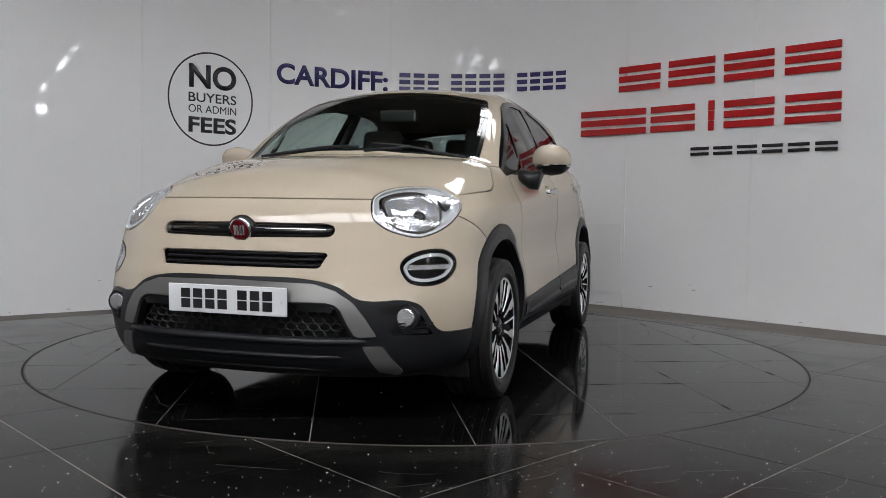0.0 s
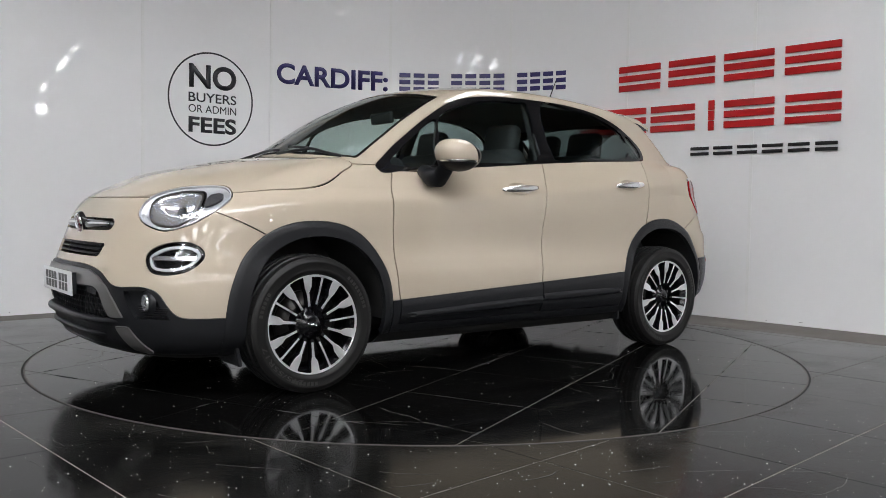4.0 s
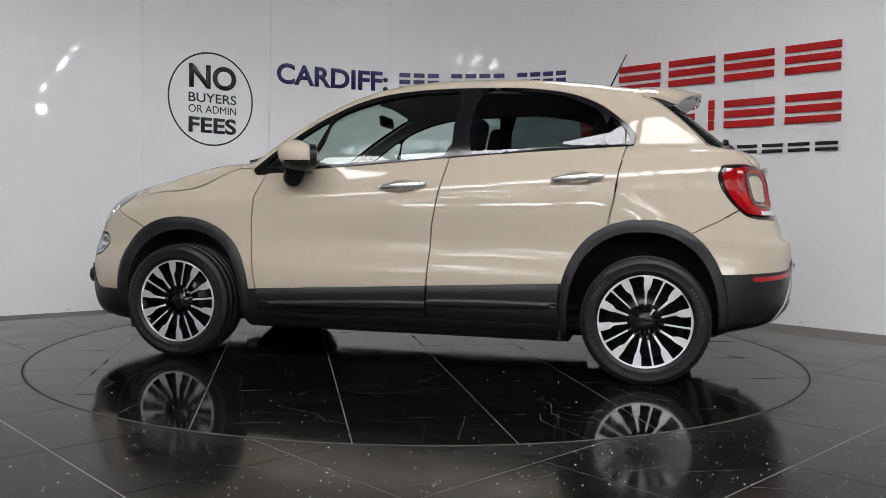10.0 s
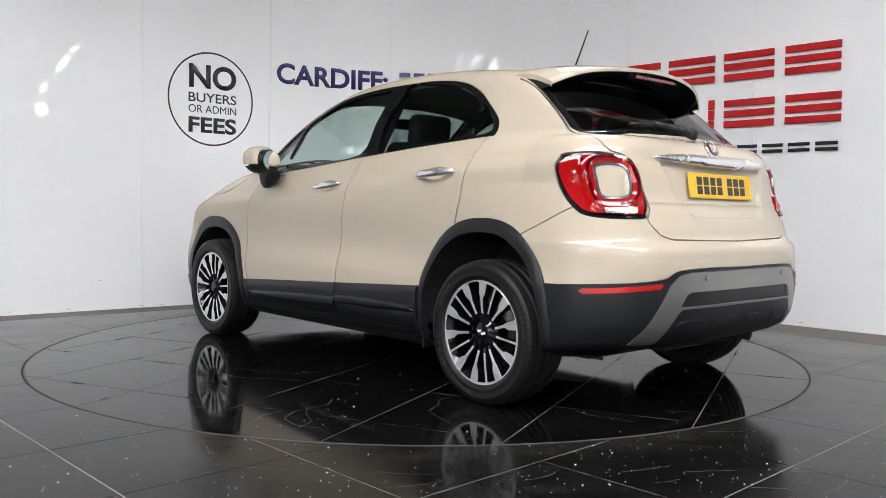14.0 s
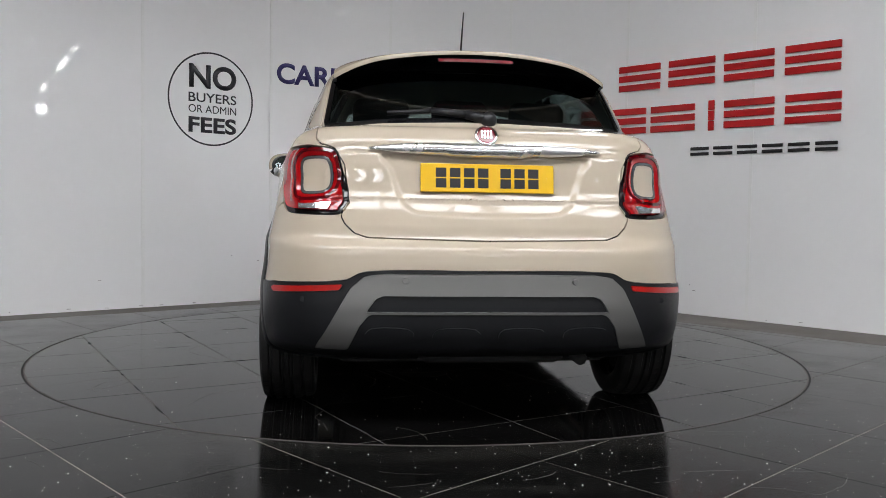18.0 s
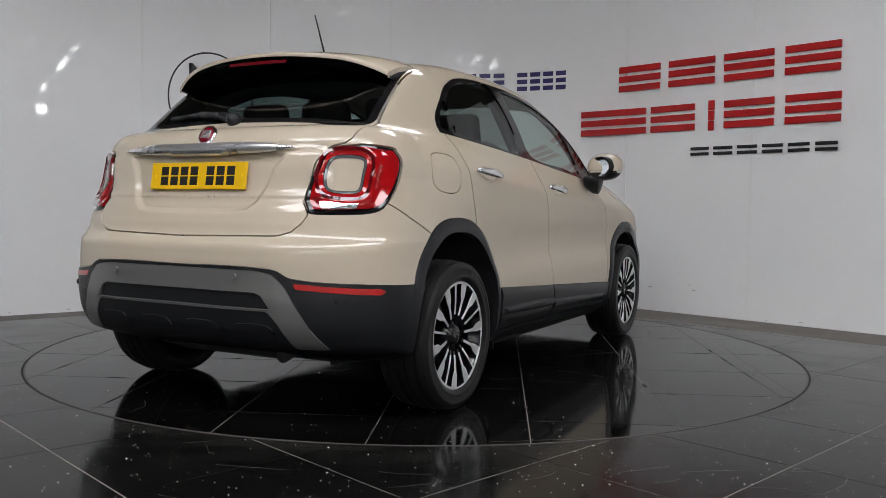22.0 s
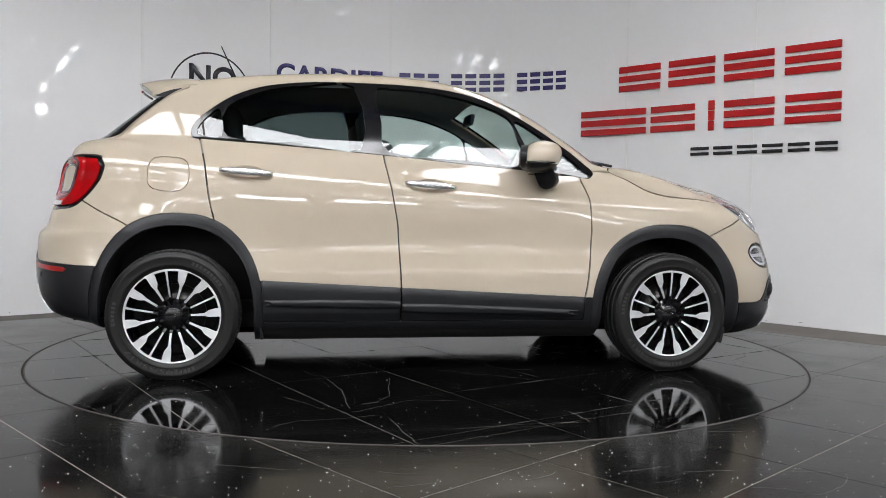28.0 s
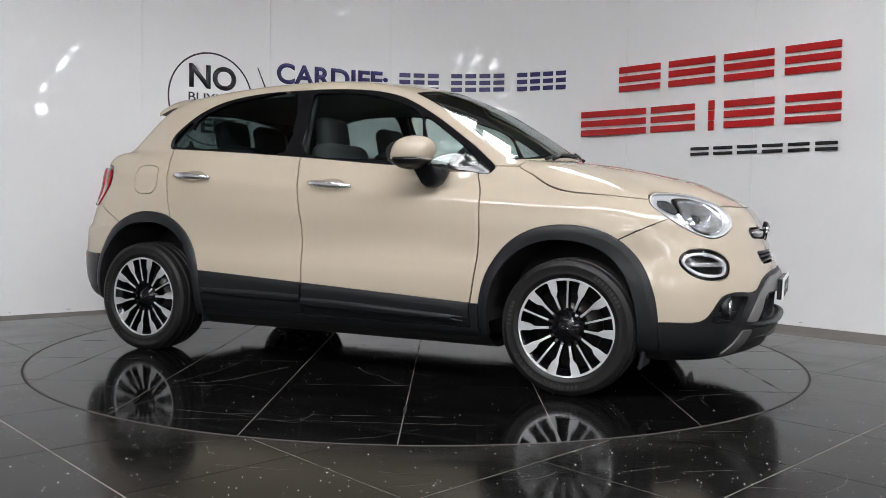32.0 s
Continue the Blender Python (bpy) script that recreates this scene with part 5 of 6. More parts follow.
for s in SIDES:
    lay("reflector", side_of(refl, s), M_REFLECTOR, car, .006, .01, "red rear reflector")
    for y, z in ((.32, .585), (.70, .505)):
        disc_on("parking_sensor", tail_x(y, z) - (.016 if y < .5 else .002), s * y, z, -1, .012, .005, M_SILVER if y < .5 else M_BLACK, car, seg=20)
for k in (-1.5, -.5, .5, 1.5):
    V, F = both((rr.V, rr.F))
    lay("diffuser_hump", clip(V, F, np.maximum(within(loop([(k * .25 - .085, .36), (k * .25 - .07, .405), (k * .25 + .07, .405), (k * .25 + .085, .36), (k * .25, .345)], 3), V[:, 1], V[:, 2]), V[:, 0] + 1.5)), M_BLACK, car, .012, .01)

# tailgate fittings
lay("rear_window", both(backlight), M_PRIVACY, tailgate, -.003, .0, "dark rear window")
ring_b = clip(*both(backlight), -.022 - within(BACKLIGHT, both(backlight)[0][:, 1], both(backlight)[0][:, 2]))
lay("window_border", ring_b, M_GLOSSBLACK, tailgate, -.0015, .006)
plate("number_plate", tail_x(0, .972) + .002, .972, -1, 8, M_PLATEY)
path = []
for i in range(41):
    y = -.458 + .916 * i / 40
    k = (1 - min(1, abs(y) / .458)**4) * .9 + .1
    path.append(((tail_x(abs(y), 1.083) - .014, y, 1.083 - .004 * (abs(y) < .16)), (-1, 0, 0), (0, 0, 1), k * (1.12 if abs(y) < .15 else 1)))
part("chrome_handle_bar", sweep(path, oval(.024, .025)), M_SATIN, tailgate, "chrome tailgate handle bar", True)
bt = disc_on("badge", tail_x(0, 1.138) - .002, 0, 1.138, -1, .046, .012, M_CHROME, tailgate, "round chrome badge with crimson centre", lean=28)
disc_on("badge_centre", -.011, 0, 0, -1, .037, .003, M_CRIMSON, bt)
bm = bmesh.new()
for k in range(4):
    box(bm, .003, .008, .036, Matrix.Translation((-.0160, -.018 + k * .012, 0)))
part("badge_bars", bm, M_SATIN, bt)
bm = bmesh.new()
wp = [(tail_x(y, z) - .03, y, z) for y, z in ((-.03, 1.218), (.06, 1.238), (.2, 1.252), (.38, 1.238))]
for a, b, r in zip(wp, wp[1:], (.022, .017, .011)):
    rod(bm, a, b, r, 10, r * .85)
bmesh.ops.create_uvsphere(bm, u_segments=14, v_segments=8, radius=.034, matrix=Matrix.Translation((wp[0][0] + .006, -.03, 1.216)))
part("rear_wiper", bm, M_BLACK, tailgate, "black rear wiper", True)

# roof spoiler over the rear window
def spoiler_rows(y):
    ay = abs(y)
    xe = -1.57 + .45 * ay**2.2
    ze = 1.522 - .16 * ay**2 - .8 * max(0, ay - .38)**2
    xs = -1.20
    zs = roof_z(xs, ay) + .002
    top = []
    for k in range(9):
        t = k / 8
        x = xs + (xe - xs) * t
        z = zs + (ze - zs) * t + .018 * math.sin(math.pi * t)
        top.append((x, y, z))
    low = [(xe + .006, y, ze - .014)]
    for k in range(1, 6):
        t = k / 5
        low.append((xe + .006 + (-1.27 - xe) * t, y, ze - .014 - .066 * t + .014 * math.sin(math.pi * t)))
    return top, low


ys = [-.60 + 1.20 * i / 48 for i in range(49)]
edge_drop = [[(q[0], q[1], q[2] - .024) for q in spoiler_rows(y)[0]] for y in (ys[0], ys[-1])]
bt_, bl_ = bmesh.new(), bmesh.new()
for which, bmx in ((0, bt_), (1, bl_)):
    rows = [[bmx.verts.new(p) for p in (spoiler_rows(y)[0] + spoiler_rows(y)[1][:1] if which == 0 else spoiler_rows(y)[1])] for y in ys]
    for r, q in zip(rows, rows[1:]):
        for i in range(len(r) - 1):
            bmx.faces.new((r[i], r[i + 1], q[i + 1], q[i]))
    bmesh.ops.recalc_face_normals(bmx, faces=bmx.faces)
for pts_, row in ((edge_drop[0], 0), (edge_drop[1], 48)):
    top_v = [bt_.verts.new(q) for q in spoiler_rows(ys[row])[0]]
    low_v = [bt_.verts.new(q) for q in pts_]
    for i in range(8):
        bt_.faces.new((top_v[i], top_v[i + 1], low_v[i + 1], low_v[i]) if row else (top_v[i + 1], top_v[i], low_v[i], low_v[i + 1]))
spoiler = part("spoiler", bt_, M_PAINT, tailgate, "body-coloured roof spoiler", True)
part("underside", bl_, M_GLOSSBLACK, spoiler, "black spoiler underside", True)
bm = bmesh.new()
for i in range(12):
    y0, y1 = -.16 + .32 * i / 12, -.16 + .32 * (i + 1) / 12
    xm = spoiler_rows((y0 + y1) / 2)[0][-1][0]
    box(bm, .008, y1 - y0, .013, Matrix.Translation((xm + .012, (y0 + y1) / 2, 1.484)))
part("brake_light", bm, M_CRIMSON, spoiler, "red high brake light")
for s in SIDES:
    top, low = spoiler_rows(s * .60)
    bm = bmesh.new()
    rim_ = [(p[0], p[1], p[2] - .022) for p in top[:-1]] + low
    a = [bm.verts.new((p[0], p[1] + s * .003, p[2])) for p in rim_]
    b = [bm.verts.new((p[0], p[1] - s * .010, p[2])) for p in rim_]
    bm.faces.new(a)
    bm.faces.new(b[::-1])
    for i in range(len(a)):
        j = (i + 1) % len(a)
        bm.faces.new((a[i], b[i], b[j], a[j]))
    bmesh.ops.recalc_face_normals(bm, faces=bm.faces)
    bmesh.ops.triangulate(bm, faces=[f for f in bm.faces if len(f.verts) > 4])
    part("spoiler_fin", bm, M_BLACK, spoiler, "black side fin")

# windscreen, wipers, aerial
lay("windscreen", both(screen), M_SCREEN, car, -.003, 0, "clear windscreen")
bs = both(screen)
lay("windscreen_border", clip(*bs, -.02 - within(SCREEN, bs[0][:, 0], bs[0][:, 1])), M_GLOSSBLACK, car, -.0018, .006)
for y0, y1, x0, x1 in ((.12, .60, 1.03, .985), (-.46, .06, 1.04, 1.06)):
    pts = []
    for k in range(8):
        t = k / 7
        y, x = y0 + (y1 - y0) * t, x0 + (x1 - x0) * t - .005
        pts.append((x, y, roof_z(x, abs(y)) + .009))
    wiper = part("wiper", sweep([(p, (1, 0, .6), (-.5, 0, 1), 1) for p in pts], oval(.005, .007, 8)), M_BLACK, car, "black windscreen wiper", True)
    part("wiper_arm", rod(bmesh.new(), (1.085, y0 - .02, roof_z(1.085, abs(y0)) + .01), pts[3], .008, 8), M_BLACK, wiper, "", True)
bm = bmesh.new()
az = roof_z(-1.045, 0)
bmesh.ops.create_uvsphere(bm, u_segments=16, v_segments=8, radius=1, matrix=Matrix.Translation((-1.035, 0, az)) @ Matrix.Diagonal((.045, .02, .018, 1)))
rod(bm, (-1.04, 0, az), (-1.138, 0, 1.785), .0055, 8, .003)
part("aerial", bm, M_BLACK, car, "black whip aerial", True)

# mirrors and door handles
for s in SIDES:
    arm = bmesh.new()
    rings = []
    for cx, cy, cz, hx, hy, hz in ((.60, .80, 1.045, .05, .012, .035), (.60, .86, 1.015, .055, .03, .048), (.575, .90, 1.02, .05, .03, .055), (.55, .92, 1.075, .055, .04, .03)):
        rings.append([arm.verts.new((cx + hx * math.cos(a), s * (cy + .3 * hy * math.sin(a)), cz + hz * math.sin(a))) for a in [2 * math.pi * k / 16 for k in range(16)]])
    for r, q in zip(rings, rings[1:]):
        for i in range(16):
            arm.faces.new((r[i], r[(i + 1) % 16], q[(i + 1) % 16], q[i]))
    arm.faces.new(rings[0])
    arm.faces.new(rings[-1][::-1])
    bmesh.ops.recalc_face_normals(arm, faces=arm.faces)
    mirror = part("door_mirror", arm, M_BLACK, car, "black mirror arm with body-coloured cap", True)

    def dome(lo, hi, k=1.0, hx=.112, hy=.102, hz=.083):
        bm = bmesh.new()
        rows = []
        for i in range(13):
            v = lo + (hi - lo) * i / 12
            r = math.sqrt(max(0, 1 - abs(v)**2.4))
            row = []
            for j in range(28):
                a = 2 * math.pi * j / 28
                ca, sa = math.cos(a), math.sin(a)
                ca, sa = (math.copysign(abs(q)**(.62 if ca < 0 else 1.0), q) for q in (ca, sa))
                px = .52 + k * hx * r * (ca if ca > 0 else ca * .86)
                row.append(bm.verts.new((px + .018 * v, s * (.952 + k * hy * r * sa), 1.128 + k * hz * v)))
            rows.append(row)
        for r, q in zip(rows, rows[1:]):
            for j in range(28):
                bm.faces.new((r[j], r[(j + 1) % 28], q[(j + 1) % 28], q[j]))
        bm.faces.new(rows[0])
        bm.faces.new(rows[-1][::-1])
        bmesh.ops.recalc_face_normals(bm, faces=bm.faces)
        return bm
    part("cap", dome(-.36, .995), M_PAINT, mirror, "body-coloured mirror cap", True)
    part("lower_shell", dome(-.995, -.40), M_BLACK, mirror, "", True)
    part("repeater", dome(-.45, -.34, 1.008), M_CHROME, mirror, "clear indicator strip", True)
    bm = bmesh.new()
    bmesh.ops.create_cone(bm, cap_ends=True, segments=32, radius1=1, radius2=.96, depth=1, matrix=Matrix.Translation((.450, s * .950, 1.125)) @ Matrix.Rotation(radians(s * (30 if s > 0 else 24)), 4, "Z") @ Matrix.Rotation(radians(-90), 4, "Y") @ Matrix.Diagonal((.064, .080, .034, 1)))
    part("bezel", bm, M_BLACK, mirror, "black mirror bezel")
    bm = bmesh.new()
    bmesh.ops.create_circle(bm, cap_ends=True, segments=28, radius=1, matrix=Matrix.Translation((.4305, s * .943, 1.125)) @ Matrix.Rotation(radians(s * (30 if s > 0 else 24)), 4, "Z") @ Matrix.Rotation(radians(-90), 4, "Y") @ Matrix.Diagonal((.055, .070, 1, 1)))
    part("mirror_glass", bm, M_MIRROR, mirror, "mirror glass")
    for k, x0, x1, z0, z1 in (("f", .11, -.155, .966, .984), ("r", -.81, -1.07, 1.014, 1.030)):
        path = []
        for i in range(17):
            t = i / 16
            x, z = x0 + (x1 - x0) * t, z0 + (z1 - z0) * t
            bow = .012 + .022 * math.sin(math.pi * t)**.6
            path.append(((x, s * (side_y(x, z) + bow), z), (0, s, 0), (0, 0, 1), max(.45, math.sin(math.pi * (.06 + .88 * t))**.45)))
        part("door_handle", sweep(path, oval(.011, .019)), M_SATIN, doors[k, s], "satin chrome door handle", True)

# cabin: inner lining, dashboard, wheel, seats
inner = Skin(*whole)
inner.carve(lambda x, y, z: z - .45, 0)
inner.carve(lambda x, y, z: np.maximum(within(loop([(.82, 1.06), (.2, 1.085), (-.7, 1.16), (-1.17, 1.19), (-1.2, 1.23), (-1.06, 1.37), (-.85, 1.475), (-.5, 1.505), (-.05, 1.50), (.24, 1.45), (.48, 1.34), (.72, 1.18)], 3), x, z), .3 - y), 0)
inner.carve(lambda x, y, z: np.maximum(within(SCREEN, x, y), 1.0 - z), 0)
inner.carve(lambda x, y, z: np.maximum(within(BACKLIGHT, y, z), x + 1.15), 0)
inner.carve(lambda x, y, z: 1.05 - x + (z > 1.0) * .02, 0)
inner.carve(lambda x, y, z: np.maximum(x + .85, z - 1.0), 0)
inner.carve(lambda x, y, z: np.maximum(.85 - x, z - 1.0), 0)
upper = inner.carve(lambda x, y, z: 1.13 - z, 0)
lay("headlining", both(upper), M_LINING, car, -.03, 0, "pale grey roof lining")
lay("door_trim", both((inner.V, inner.F)), M_CABIN, car, -.03, 0, "dark inner door trim")
for s in SIDES:
    part("pillar_trim", box_bm(.075, .035, .42, pose(-.31, s * .64, 1.30, s * 25, -6, 0), .012), M_CABIN, car)
part("dashboard", box_bm(.42, 1.36, .26, pose(.82, 0, .98, 0, 6, 0), .06, 4), M_CABIN, car, "dark dashboard", True)
part("cabin_floor", box_bm(2.6, 1.2, .03, pose(-.3, 0, .34)), M_DARKWELL, car)
bm = bmesh.new()
for k in range(28):
    a0, a1 = 2 * math.pi * k / 28, 2 * math.pi * (k + 1) / 28
    rod(bm, (.19 * math.cos(a0), .19 * math.sin(a0), 0), (.19 * math.cos(a1), .19 * math.sin(a1), 0), .016, 8)
for a in (0, math.pi, -math.pi / 2):
    rod(bm, (0, 0, 0), (.19 * math.cos(a), .19 * math.sin(a), 0), .02, 8)
bmesh.ops.create_uvsphere(bm, u_segments=14, v_segments=8, radius=.07, matrix=Matrix.Diagonal((1, 1, .5, 1)))
part("steering_wheel", bm, M_CABIN, car, "dark steering wheel", True, pose(.50, -.36, 1.02, 0, -65, 0))
part("cabin_mirror", box_bm(.03, .22, .07, pose(.34, 0, 1.40, 0, 10, 0), .012), M_CABIN, car, "cabin mirror", True)


def seat(x, y, w, label):
    st = part("seat", box_bm(.50, w, .18, pose(x + .12, y, .62, 0, -8, 0), .06, 4), M_SEAT, car, label, True)
    part("backrest", box_bm(.16, w * .94, .62, pose(x - .20, y, .92, 0, -14, 0), .065, 4), M_SEAT, st, "", True)
    for hy in ((y,) if w < .7 else (y - .38, y, y + .38)):
        part("headrest", box_bm(.10, .27, .19, pose(x - .315, hy, 1.285, 0, -10, 0), .045, 4), M_SEAT, st, "", True)
        for d in (-.05, .05):
            bm = bmesh.new()
            rod(bm, (x - .295, hy + d, 1.16), (x - .31, hy + d, 1.25), .007, 8)
            part("headrest_post", bm, M_CHROME, st, "", True)
    return st


seat(.0, -.36, .50, "grey cloth front seat")
seat(.0, .36, .50, "grey cloth front seat")
seat(-.72, 0, 1.22, "grey cloth rear bench")

# underside, wheel liners, exhaust
lay("underbody", both(under), M_DARKWELL, car, .0, 0, "dark underbody")
part("floorpan", box_bm(3.3, 1.15, .12, pose(0, 0, .27), .03), M_DARKWELL, car, "dark underbody pan")
for cx, a, b in ((1.25, .375, .43), (-1.265, .385, .465)):
    for s in SIDES:
        bm = bmesh.new()
        ring0, ring1 = [], []
        for k in range(25):
            t = math.pi * k / 24
            px, pz = cx + a * math.cos(t), .31 + b * math.sin(t)
            ring0.append(bm.verts.new((px, s * .86, pz)))
            ring1.append(bm.verts.new((px, s * .48, pz)))
        for i in range(24):
            bm.faces.new((ring0[i], ring0[i + 1], ring1[i + 1], ring1[i]))
        bm.faces.new(ring1 + [bm.verts.new((cx - a, s * .48, .2)), bm.verts.new((cx + a, s * .48, .2))])
        part("wheel_liner", bm, M_DARKWELL, car, "black wheel arch liner")
        if cx < 0:
            part("mud_flap", box_bm(.012, .15, .07, pose(cx + .40, s * .78, .225, 0, -6, 0), .004), M_BLACK, car)
for s in SIDES:
    part("front_deflector", box_bm(.02, .20, .09, pose(1.62, s * .72, .185, 0, 12, 0), .006), M_BLACK, car)
part("silencer", box_bm(.32, .62, .14, pose(-1.66, -.05, .30), .05), M_DARKWELL, car)
bm = bmesh.new()
rod(bm, (-1.60, -.36, .30), (-1.86, -.40, .26), .026, 18)
part("exhaust_pipe", bm, M_DARKWELL, car, "dark exhaust pipe", True)
part("rear_axle_beam", rod(bmesh.new(), (-1.285, -.62, .30), (-1.285, .62, .30), .05, 14), M_DARKWELL, car)

# wheels: tyre with grooved tread, black alloy with machined faces in five groups of three spokes
TYRE_R, HUB_Z, WHEEL_Y = .322, .315, .785


def lathe(profile, seg, closed=False):
    bm = bmesh.new()
    rows = [[bm.verts.new((r * math.cos(2 * math.pi * k / seg), y, r * math.sin(2 * math.pi * k / seg))) for r, y in profile] for k in range(seg)]
    n = len(profile)
    for k in range(seg):
        a, b = rows[k], rows[(k + 1) % seg]
        for i in range(n - 1 + closed):
            j = (i + 1) % n
            bm.faces.new((a[i], b[i], b[j], a[j]))
    bmesh.ops.recalc_face_normals(bm, faces=bm.faces)
    return bm


def build_wheel():
    """A wheel about its own hub, its face towards +y."""
    w = part("wheel", lathe([(.222, .085), (.226, .092), (.232, .094), (.234, .088), (.224, .078), (.205, .05), (.198, 0), (.205, -.09), (.232, -.10)], 72), M_DARKALLOY, car, "two-tone alloy wheel", True)
    tread = []
    for y, g in ((-.102, 0), (-.075, 0), (-.070, 1), (-.062, 1), (-.057, 0), (-.028, 0), (-.023, 1), (-.013, 1), (-.008, 0), (.008, 0), (.013, 1), (.023, 1), (.028, 0), (.057, 0), (.062, 1), (.070, 1), (.075, 0), (.102, 0)):
        tread.append((TYRE_R - .0025 * (abs(y) / .1)**2.5 * 4 - .010 * g, y))
    prof = [(.228, -.098), (.236, -.109), (.262, -.117), (.290, -.116), (.305, -.110), (TYRE_R - .012, -.100), (.300, -.02), (.300, .02), (TYRE_R - .012, .100), (.305, .106), (.292, .1105), (.288, .1125), (.284, .1108), (.262, .1115), (.256, .1110), (.253, .1122), (.249, .1105), (.240, .1075), (.236, .103), (.228, .098)]
    part("tyre", lathe(prof, 96), M_RUBBER, w, "black rubber tyre", True)
    part("tread", lathe([(TYRE_R - .016, -.104)] + tread + [(TYRE_R - .016, .104)], 144), M_RUBBER, w, "grooved tyre tread")
    bm = bmesh.new()
    for k in range(64):
        a = 2 * math.pi * k / 64
        for s in SIDES:
            box(bm, .005, .020, .010, Matrix.Rotation(-a, 4, "Y") @ Matrix.Translation((0, s * .088, TYRE_R - .0120)) @ Matrix.Rotation(-s * .2, 4, "X") @ Matrix.Rotation(s * .3, 4, "Z"))
            box(bm, .004, .024, .010, Matrix.Rotation(-a - .03, 4, "Y") @ Matrix.Translation((0, s * .043, TYRE_R - .0054)) @ Matrix.Rotation(s * .6, 4, "Z"))
    part("tread_pattern", bm, M_DARKWELL, w, kind="stuff")
    bm = bmesh.new()
    for a0, n in ((.5, 9), (2.9, 7), (4.7, 6)):
        for k in range(n):
            box(bm, .013, .003, .016, Matrix.Rotation(-a0 - k * .075, 4, "Y") @ Matrix.Translation((0, .1106, .273)))
    part("sidewall_mark", bm, M_RUBBERMARK, w, kind="stuff")
    cu = bpy.data.curves.new("size_marking", "FONT")
    cu.body, cu.size, cu.extrude, cu.resolution_u, cu.offset = "215/55R17", 1.0, 0.0, 3, .012
    tmp = new("size_marking", cu)
    bpy.context.view_layer.update()
    bm = bmesh.new()
    bm.from_mesh(tmp.evaluated_get(bpy.context.evaluated_depsgraph_get()).to_mesh())
    bpy.data.objects.remove(tmp)
    wide = max(v_.co.x for v_ in bm.verts)
    for v_ in bm.verts:
        a, r = math.radians(-90) + 1.05 * v_.co.x / wide, .258 + .030 * v_.co.y
        v_.co = Vector((r * math.cos(a), .1128, r * math.sin(a)))
    part("size_marking", bm, M_RUBBERMARK, w, "moulded tyre size marking")
    part("brake_disc", lathe([(.0, .005), (.15, .005), (.15, -.018), (.0, -.018)], 48), M_DISC, w, "iron brake disc", True)
    part("back_plate", lathe([(.0, -.055), (.205, -.055)], 40), M_DARKWELL, w)
    part("lip", lathe([(.2235, .0970), (.2285, .1000), (.2318, .0993), (.2325, .0960)], 96), M_ALLOY, w, "machined rim edge", True)
    for g in range(5):
        for which in (-1, 0, 1):
            a = math.radians(72 * g + 90 + 23.0 * which)
            bm, face = bmesh.new(), bmesh.new()
            prof_w = [(.070, .0065, .062), (.085, .0058, .068), (.115, .0060, .078), (.150, .0072, .086), (.172, .0150, .090), (.205, .0190, .092), (.222, .0195, .0935)] if which else [(.070, .0060, .060), (.092, .0050, .069), (.115, .0050, .076), (.150, .0048, .084), (.180, .0050, .088), (.205, .0054, .0905), (.222, .0060, .0925)]
            ca, sa = math.cos(a), math.sin(a)

            def at(r, off, y):
                return (r * ca - off * sa, y, r * sa + off * ca)
            rows, frows = [], []
            for i, (r, hw, y) in enumerate(prof_w):
                y = y + (.0935 - y) * .55 + .0045
                grow = (hw - .0075) if which else 0
                o0, o1 = (-hw - max(0, grow) * .9 * (which > 0), hw + max(0, grow) * .9 * (which < 0))
                if which:
                    o0, o1 = (o0, min(hw, .0125)) if which > 0 else (-min(hw, .0125), o1)
                rows.append([bm.verts.new(at(r, o, yy)) for o, yy in ((o0 - .002, y - .035), (o0 - .001, y - .002), (o1 + .001, y - .002), (o1 + .002, y - .035))])
                frows.append([face.verts.new(at(r, o, yy)) for o, yy in ((o0, y - .003), (o0 + .001, y + .001), (o1 - .001, y + .001), (o1, y - .003))] if i else None)
            for q, p in zip(rows, rows[1:]):
                for i in range(4):
                    bm.faces.new((q[i], q[(i + 1) % 4], p[(i + 1) % 4], p[i]))
            fr_ = [f for f in frows if f]
            for q, p in zip(fr_, fr_[1:]):
                for i in range(3):
                    face.faces.new((q[i], q[i + 1], p[i + 1], p[i]))
            face.faces.new(fr_[0])
            for x_ in (bm, face):
                bmesh.ops.recalc_face_normals(x_, faces=x_.faces)
            sp = part("spoke", bm, M_DARKALLOY, w)
            ob = part("spoke_face", face, M_ALLOY, w, "machined spoke face")
        arc = bmesh.new()
        rows = []
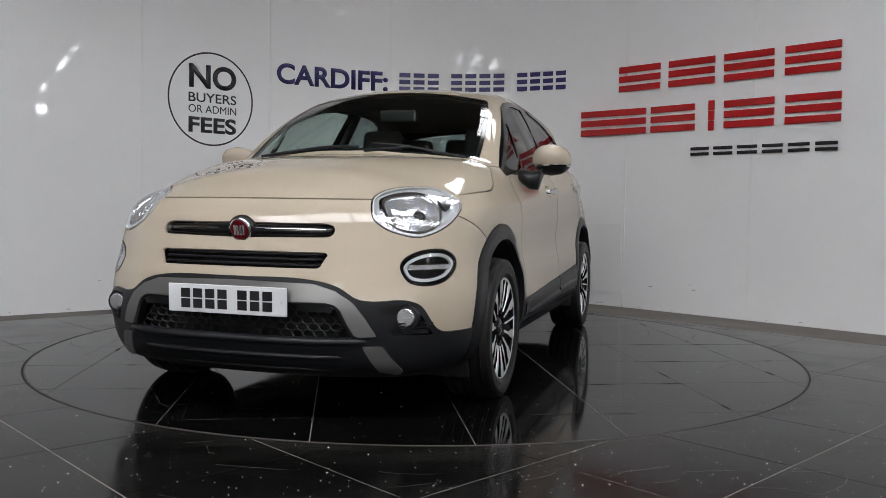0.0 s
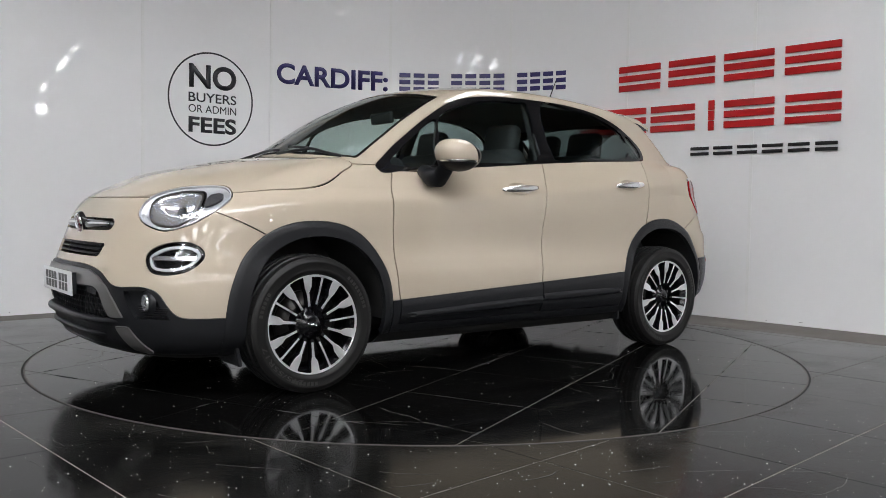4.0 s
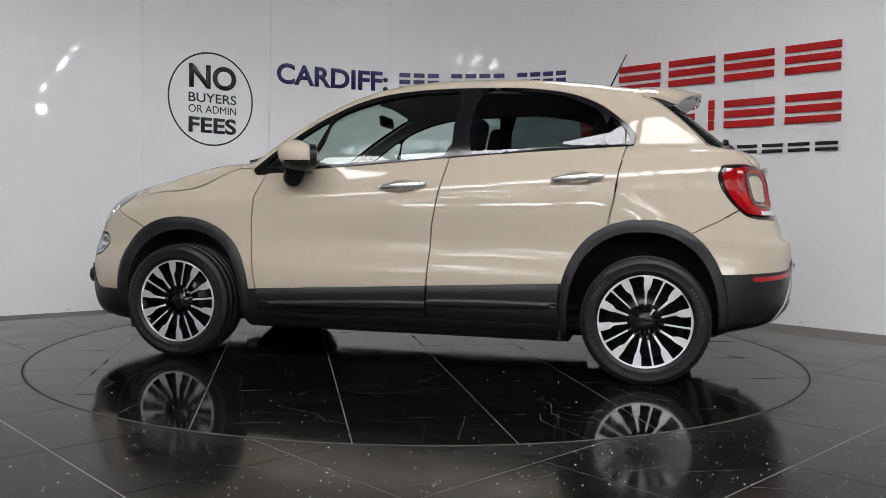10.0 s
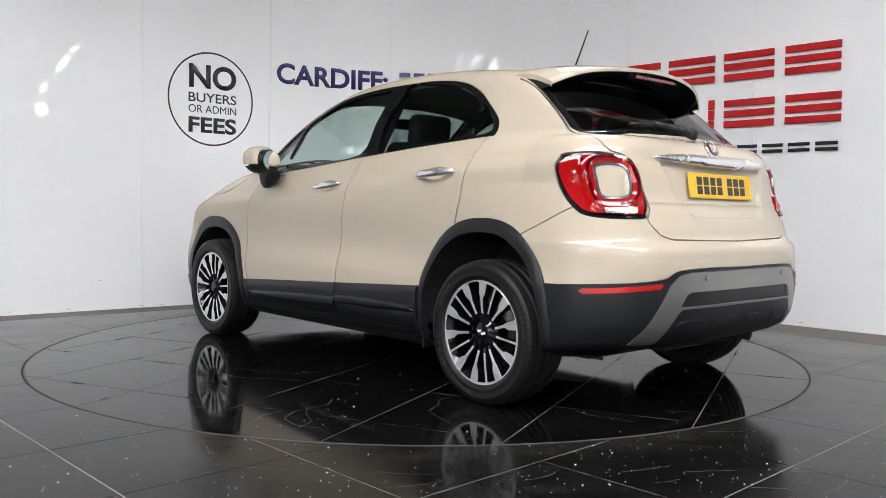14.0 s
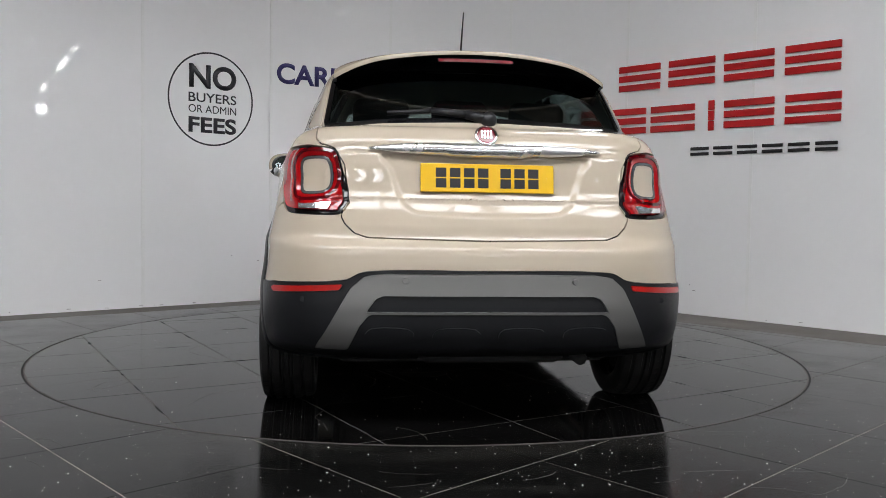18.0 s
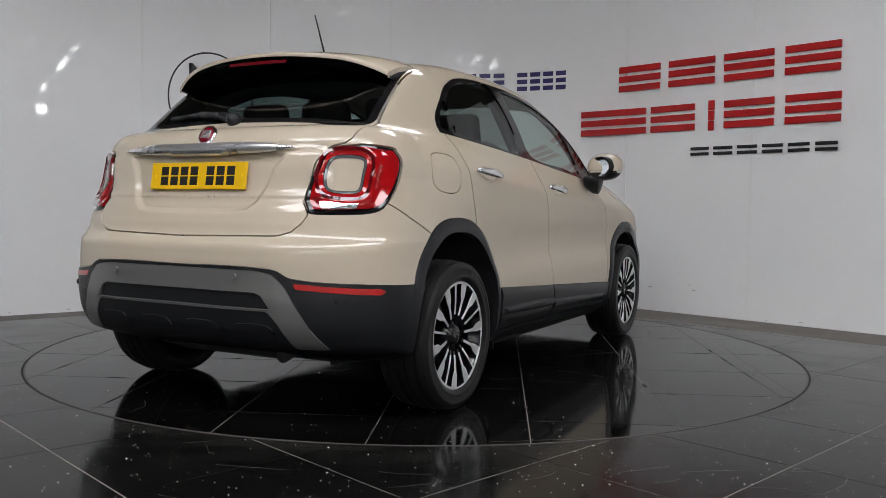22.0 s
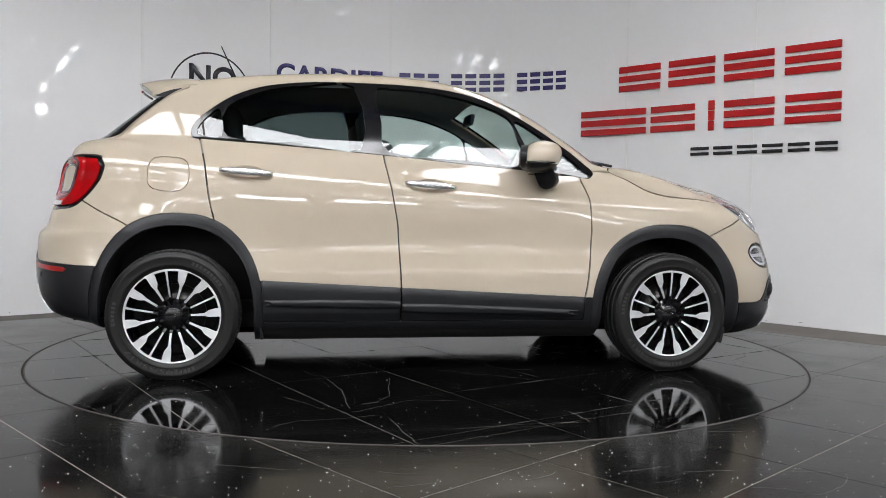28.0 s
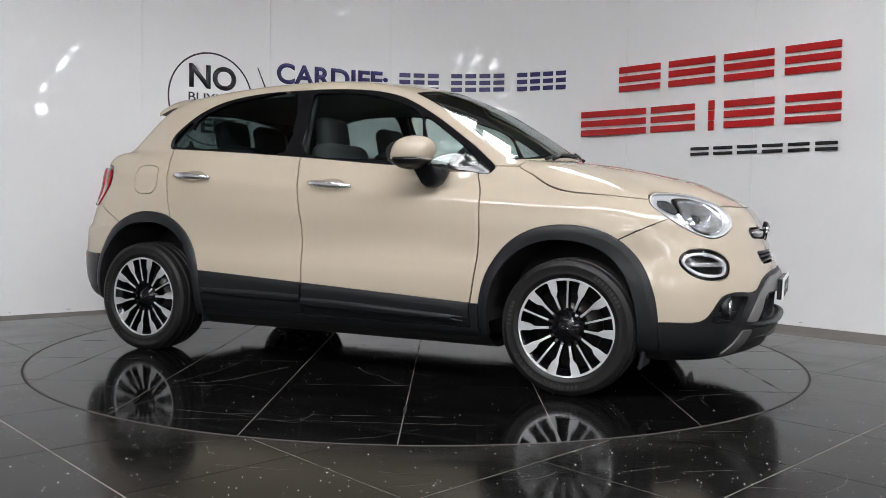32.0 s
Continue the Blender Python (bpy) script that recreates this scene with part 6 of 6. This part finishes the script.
        for k in range(13):
            a = math.radians(72 * g + 90 - 27 + 54 * k / 12)
            rows.append([arc.verts.new((r * math.cos(a), y, r * math.sin(a))) for r, y in ((.2195, .0965), (.2203, .0993), (.2242, .0997), (.2250, .0975))])
        for q, p in zip(rows, rows[1:]):
            for i in range(3):
                arc.faces.new((q[i], q[i + 1], p[i + 1], p[i]))
        bmesh.ops.recalc_face_normals(arc, faces=arc.faces)
        part("rim_arc", arc, M_ALLOY, w, "machined rim edge")
    part("hub", lathe([(.0, .087), (.034, .087), (.042, .083), (.046, .075), (.075, .068), (.080, .060), (.082, .0)], 40), M_DARKALLOY, w, "black hub", True)
    for k in range(5):
        a = math.radians(72 * k + 54)
        nut = bmesh.new()
        rod(nut, (.057 * math.cos(a), .060, .057 * math.sin(a)), (.057 * math.cos(a), .077, .057 * math.sin(a)), .009, 6)
        part("wheel_nut", nut, M_DARKALLOY, w)
    bm = bmesh.new()
    for s in SIDES:
        for k in range(10):
            a0, a1 = 2 * math.pi * k / 10, 2 * math.pi * (k + 1) / 10
            rod(bm, (s * .013 + .010 * math.cos(a0), .0885, .006 * math.sin(a0)), (s * .013 + .010 * math.cos(a1), .0885, .006 * math.sin(a1)), .0014, 5)
    part("hub_mark", bm, M_CHROME, w)
    return w


wheel = build_wheel()
wheel.matrix_basis = pose(1.285, WHEEL_Y, HUB_Z) @ pose(0, 0, 0, 0, -12, 0)
for x, s, spin in ((-1.285, 1, -24), (1.285, -1, -1.5), (-1.285, -1, 7.5)):
    copy_thing(wheel, pose(x, s * WHEEL_Y, HUB_Z, 0, 0, 0 if s > 0 else 180) @ pose(0, 0, 0, 0, spin, 0))


# ---- what moves ----
def motions():
    rows_table, rows_car = [], []
    for k in range(33):
        a = TURN[k // 2] if k % 2 == 0 else (TURN[k // 2] + TURN[k // 2 + 1]) / 2
        m = pose(0, 0, 0, 0, 0, a)
        rows_table.append((k, m))
        rows_car.append((k, m @ Matrix.Translation((-.0747, -.0714, .001))))
    walk(table, rows_table)
    walk(car, rows_car)


motions()
